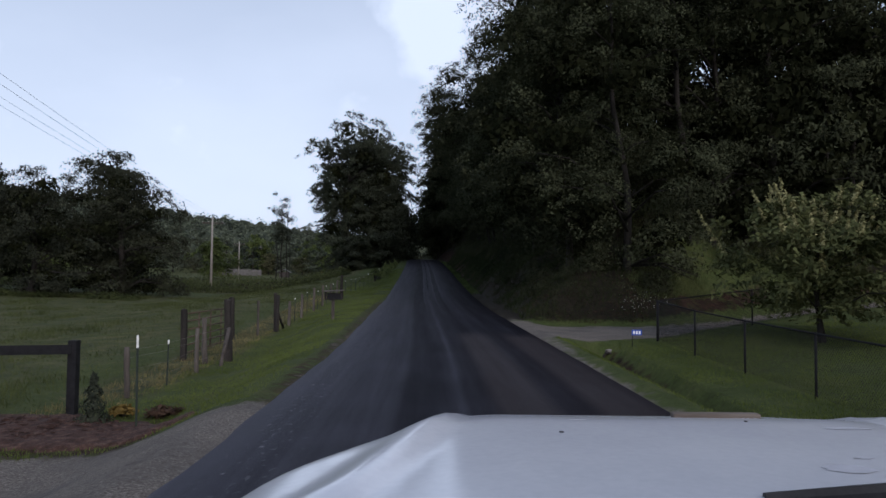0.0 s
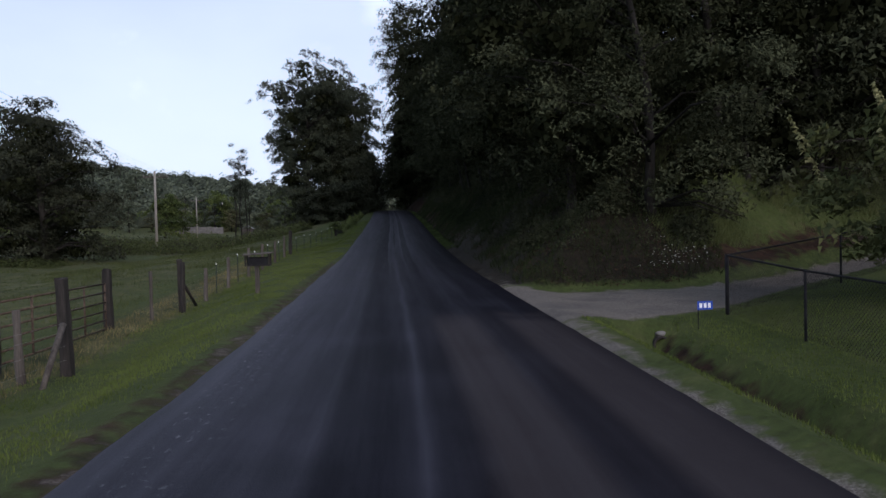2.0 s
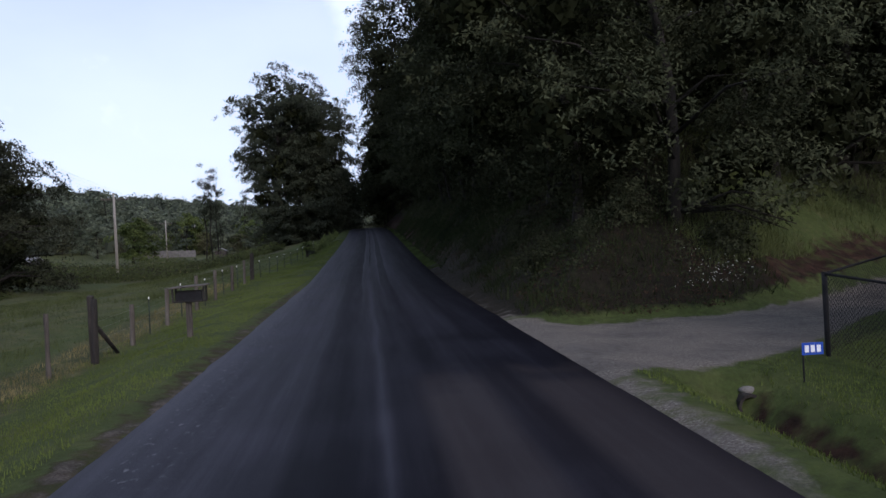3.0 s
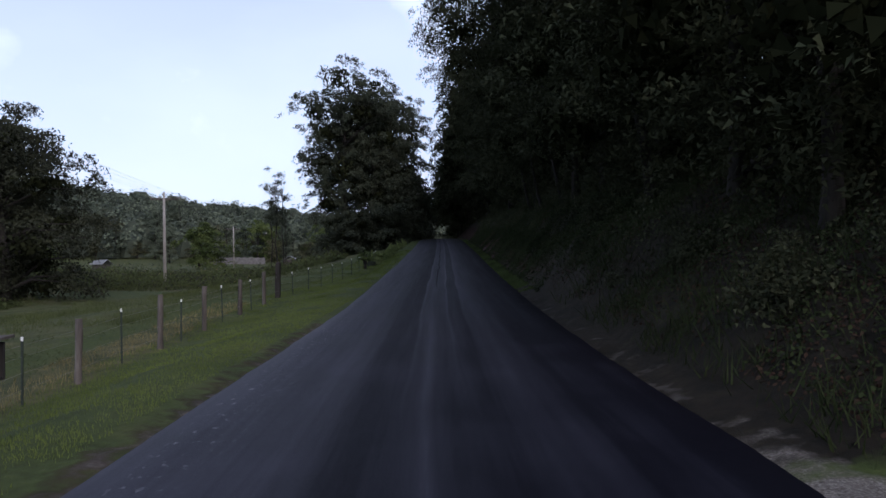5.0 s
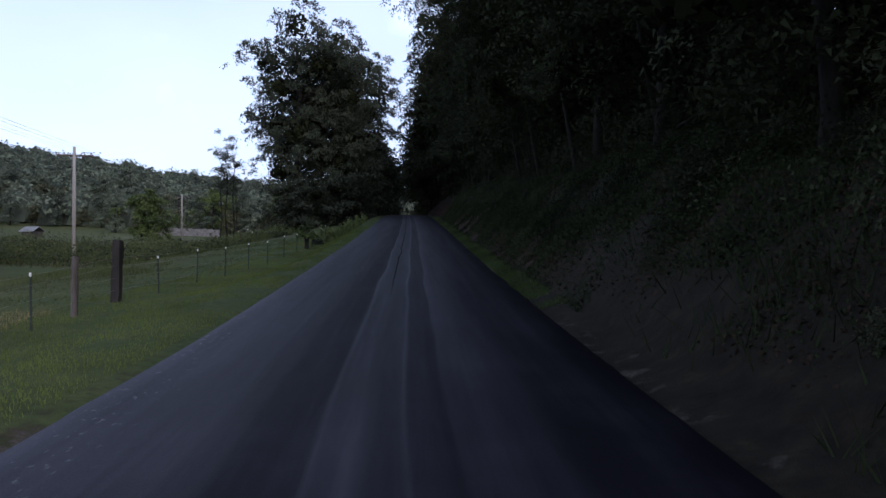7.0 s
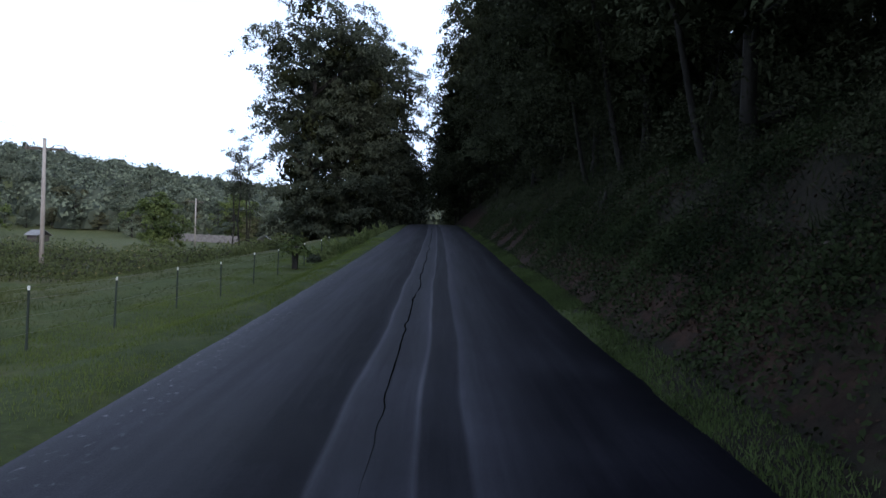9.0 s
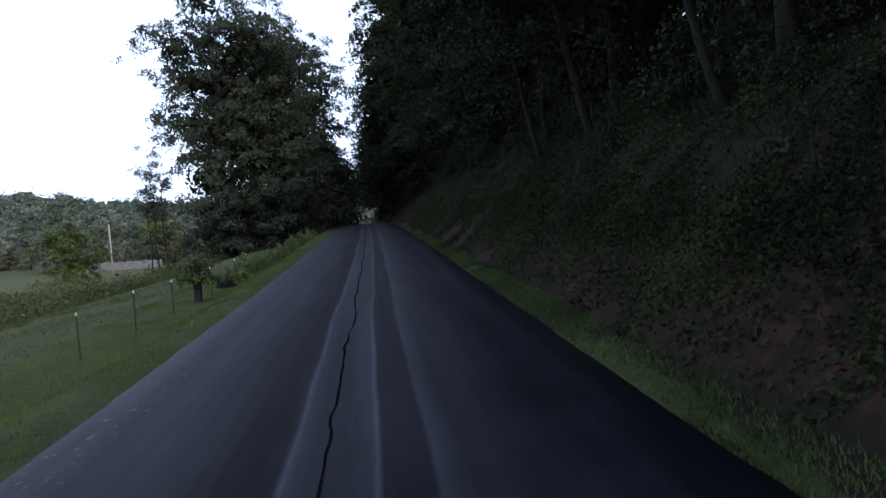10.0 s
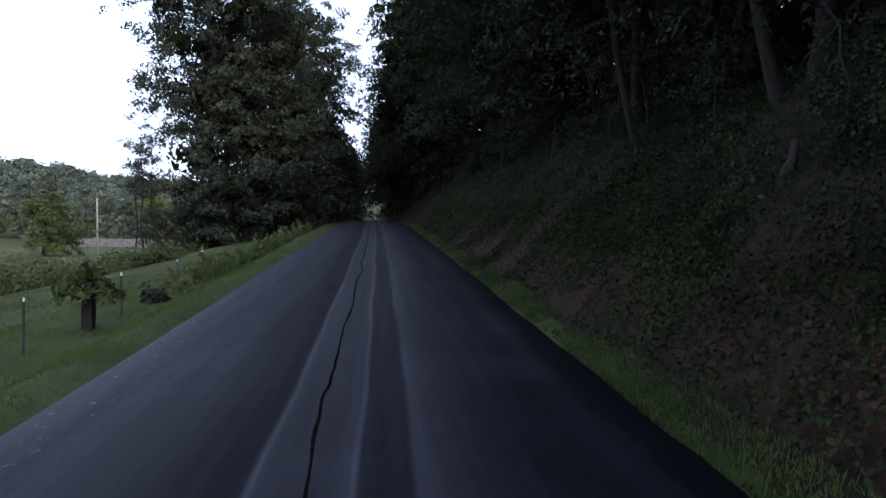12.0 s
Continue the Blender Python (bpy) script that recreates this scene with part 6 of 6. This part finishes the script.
RUBBER = mat("tyre_rubber", [(0.3, (0.01, 0.01, 0.01)), (0.7, (0.025, 0.025, 0.025))], 8, 0.9, 60, 0.4)
CHROME = mat("dull_metal", [(0.3, (0.35, 0.35, 0.36)), (0.7, (0.5, 0.5, 0.51))], 8, 0.35, 60, 0.05, metal=0.9)
LAMP_GLASS = mat("lamp_lens", [(0.3, (0.5, 0.5, 0.52)), (0.7, (0.65, 0.65, 0.67))], 8, 0.15, 60, 0.05)
TAIL_RED = mat("red_lamp_lens", [(0.3, (0.25, 0.01, 0.01)), (0.7, (0.35, 0.015, 0.015))], 8, 0.25, 60, 0.05)
WEATHERED = mat("weathered_strip_wood", [(0.3, (0.075, 0.06, 0.048)), (0.7, (0.19, 0.16, 0.135))], 12, 0.9, 60, 0.4, squash=(0.15, 1, 1))

truck = new("pickup_truck")
tagged(truck, "white pickup truck standing on the road", "truck")
MID = 0.52           # the truck's middle line; the eye sits left of it
NOSE, COWL = 2.02, 0.95


def hood_z(u, y):
    """Height of the bonnet; u: metres from the middle line."""
    fall = 0.06 * smooth(0.35, 0.95, abs(u)) + 0.10 * smooth(0.72, 1.02, abs(u)) ** 2
    front = 0.05 * smooth(NOSE - 0.45, NOSE, y) + 0.05 * smooth(NOSE - 0.06, NOSE, y)
    lane = abs(u) - 0.26 * (NOSE - y)
    ridge = 0.02 * (smooth(0.38, 0.43, lane) - smooth(0.43, 0.56, lane)) * (1 - smooth(NOSE - 0.3, NOSE - 0.05, y)) * smooth(COWL + 0.02, COWL + 0.22, y)
    return 1.412 - 0.02 * (y - COWL) - fall - front + ridge


V, Fc = [], []
US, YS = np.linspace(-0.99, 0.99, 67), np.linspace(COWL, NOSE, 29)
for y in YS:
    for u in US:
        # rounded front corners: the outer parts sweep back
        sweep = 0.62 * smooth(0.35, 1.0, abs(u)) ** 1.7 * (y - COWL) / (NOSE - COWL)
        V.append((MID + u, y - sweep, hood_z(u, y)))
k = len(US)
for j in range(len(YS) - 1):
    for i in range(k - 1):
        Fc.append((j * k + i, j * k + i + 1, (j + 1) * k + i + 1, (j + 1) * k + i))
hood = mesh_ob("hood", V, Fc, TRUCK_WHITE, truck, "glossy white dusty bonnet", smooth=True)
bm = bmesh.new()
box(bm, MID + 0.035, NOSE - 0.285, hood_z(0.13, NOSE - 0.27) - 0.006, MID + 0.245, NOSE - 0.255, hood_z(0.13, NOSE - 0.27) + 0.012, 0.004)
part("deflector_strip", bm, WEATHERED, hood, "weathered strip on the bonnet's front edge")

# nose, fenders and sides as one closed shell
secs = []
for y, w, zt, zb in ((-3.4, 0.95, 1.0, 0.45), (-1.2, 0.98, 1.02, 0.4), (0.0, 0.99, 1.08, 0.38), (0.95, 0.985, 1.21, 0.38), (1.35, 0.93, 1.21, 0.4), (1.66, 0.72, 1.23, 0.42), (1.88, 0.42, 1.25, 0.45), (1.96, 0.15, 1.25, 0.47)):
    secs.append([(MID - w, y, zb), (MID - w - 0.01, y, (zt + zb) / 2), (MID - w + 0.02, y, zt), (MID + w - 0.02, y, zt), (MID + w + 0.01, y, (zt + zb) / 2), (MID + w, y, zb)])
V = [p for s in secs for p in s]
Fc = [(i * 6 + j, i * 6 + (j + 1) % 6, (i + 1) * 6 + (j + 1) % 6, (i + 1) * 6 + j) for i in range(len(secs) - 1) for j in range(6)]
Fc += [tuple(range(6)), tuple((len(secs) - 1) * 6 + j for j in reversed(range(6)))]
mesh_ob("body", V, Fc, TRUCK_WHITE, truck)
bm = bmesh.new()
box(bm, MID - 0.5, 1.95, 0.75, MID + 0.5, 2.0, 1.1, 0.02)
grille = part("grille", bm, TRIM, truck)
for i in range(5):
    bm = bmesh.new()
    box(bm, MID - 0.46, 2.001, 0.8 + i * 0.06, MID + 0.46, 2.008, 0.82 + i * 0.06)
    part("grille_bar", bm, CHROME, grille)
bm = bmesh.new()
box(bm, MID - 0.82, 1.75, 0.45, MID + 0.82, 2.1, 0.66, 0.04)
part("bumper", bm, CHROME, truck)
for sx in (-1, 1):
    bm = bmesh.new()
    box(bm, MID + sx * 0.66 - 0.13, 1.70, 0.86, MID + sx * 0.66 + 0.13, 1.86, 1.06, 0.03)
    part("headlamp", bm, LAMP_GLASS, truck)
    bm = bmesh.new()
    box(bm, MID + sx * 0.86 - 0.08, -3.44, 0.75, MID + sx * 0.86 + 0.08, -3.41, 1.0, 0.01)
    part("tail_lamp", bm, TAIL_RED, truck)
    # pillars and roof rails
    V, Fc = tubes([[((MID + sx * 0.93, 0.8, 1.12), 0.05), ((MID + sx * 0.72, -0.15, 1.98), 0.045)]], 6)
    mesh_ob("pillar", V, Fc, TRUCK_WHITE, truck)
    V, Fc = tubes([[((MID + sx * 0.90, -1.3, 1.05), 0.07), ((MID + sx * 0.72, -1.2, 1.98), 0.06)]], 6)
    mesh_ob("pillar", V, Fc, TRUCK_WHITE, truck)
    # wheels
    for wy in (1.15, -2.35):
        V, Fc = [], []
        prof = [(-0.12, 0.24), (-0.13, 0.32), (-0.10, 0.375), (0.10, 0.375), (0.13, 0.32), (0.12, 0.24)]
        for q in range(20):
            t = q * math.pi / 10
            for a, r in prof:
                V.append((MID + sx * 0.88 + a, wy + r * math.cos(t), 0.375 + r * math.sin(t)))
        for q in range(20):
            for j in range(6):
                Fc.append((q * 6 + j, q * 6 + (j + 1) % 6, ((q + 1) % 20) * 6 + (j + 1) % 6, ((q + 1) % 20) * 6 + j))
        wheel = new("wheel")
        wheel.parent = truck
        mesh_ob("tyre", V, Fc, RUBBER, wheel)
        V, Fc = tubes([[((MID + sx * 0.88 - 0.10, wy, 0.375), 0.235), ((MID + sx * 0.88 + 0.10, wy, 0.375), 0.235)]], 16)
        mesh_ob("rim", V, Fc, CHROME, wheel)
bm = bmesh.new()
box(bm, MID - 0.76, -1.25, 1.96, MID + 0.76, -0.12, 2.02, 0.02)
part("roof", bm, TRUCK_WHITE, truck)
bm = bmesh.new()
box(bm, MID - 0.94, -1.42, 0.9, MID + 0.94, -1.34, 1.25, 0.02)
box(bm, MID - 0.94, -3.42, 0.9, MID + 0.94, -3.34, 1.25, 0.02)
part("bed_panel", bm, TRUCK_WHITE, truck)
bm = bmesh.new()
box(bm, MID - 0.92, 0.72, 1.10, MID + 0.92, COWL, 1.19, 0.02)
part("cowl", bm, TRIM, truck, "black plastic cowl under the windscreen")
V, Fc = tubes([[((MID + 0.75, 0.97, 1.435), 0.012), ((MID + 0.1, 0.985, 1.425), 0.012), ((MID - 0.08, 0.99, 1.41), 0.009)]], 6)
mesh_ob("wiper", V, Fc, TRIM, truck, "black wiper arm")
for u, y, r in ((-0.28, 1.45, 0.005), (0.15, 1.6, 0.004), (0.42, 1.32, 0.006)):
    V, Fc = tubes([[((MID + u, y, hood_z(u, y) - 0.01), r), ((MID + u, y, hood_z(u, y) + 0.002), r)]], 8)
    mesh_ob("chip", V, Fc, TRIM, hood, "dark paint chip")
for u, y, a, b in ((0.33, 1.52, 0.05, 0.014), (0.13, 1.16, 0.04, 0.03), (0.2, 1.24, 0.016, 0.008), (-0.22, 1.6, 0.02, 0.005)):
    ring = [(MID + u + a * math.cos(q * math.pi / 8) * (1 + 0.15 * math.sin(3 * q)), y + b * math.sin(q * math.pi / 8)) for q in range(16)]
    V = [(x, yy, hood_z(x - MID, yy) + 0.0012) for x, yy in ring] + [(MID + u, y, hood_z(u, y) + 0.0016)]
    mesh_ob("stain", V, [(q, (q + 1) % 16, 16) for q in range(16)], DULL_PAINT, hood, "dull grey water stain")
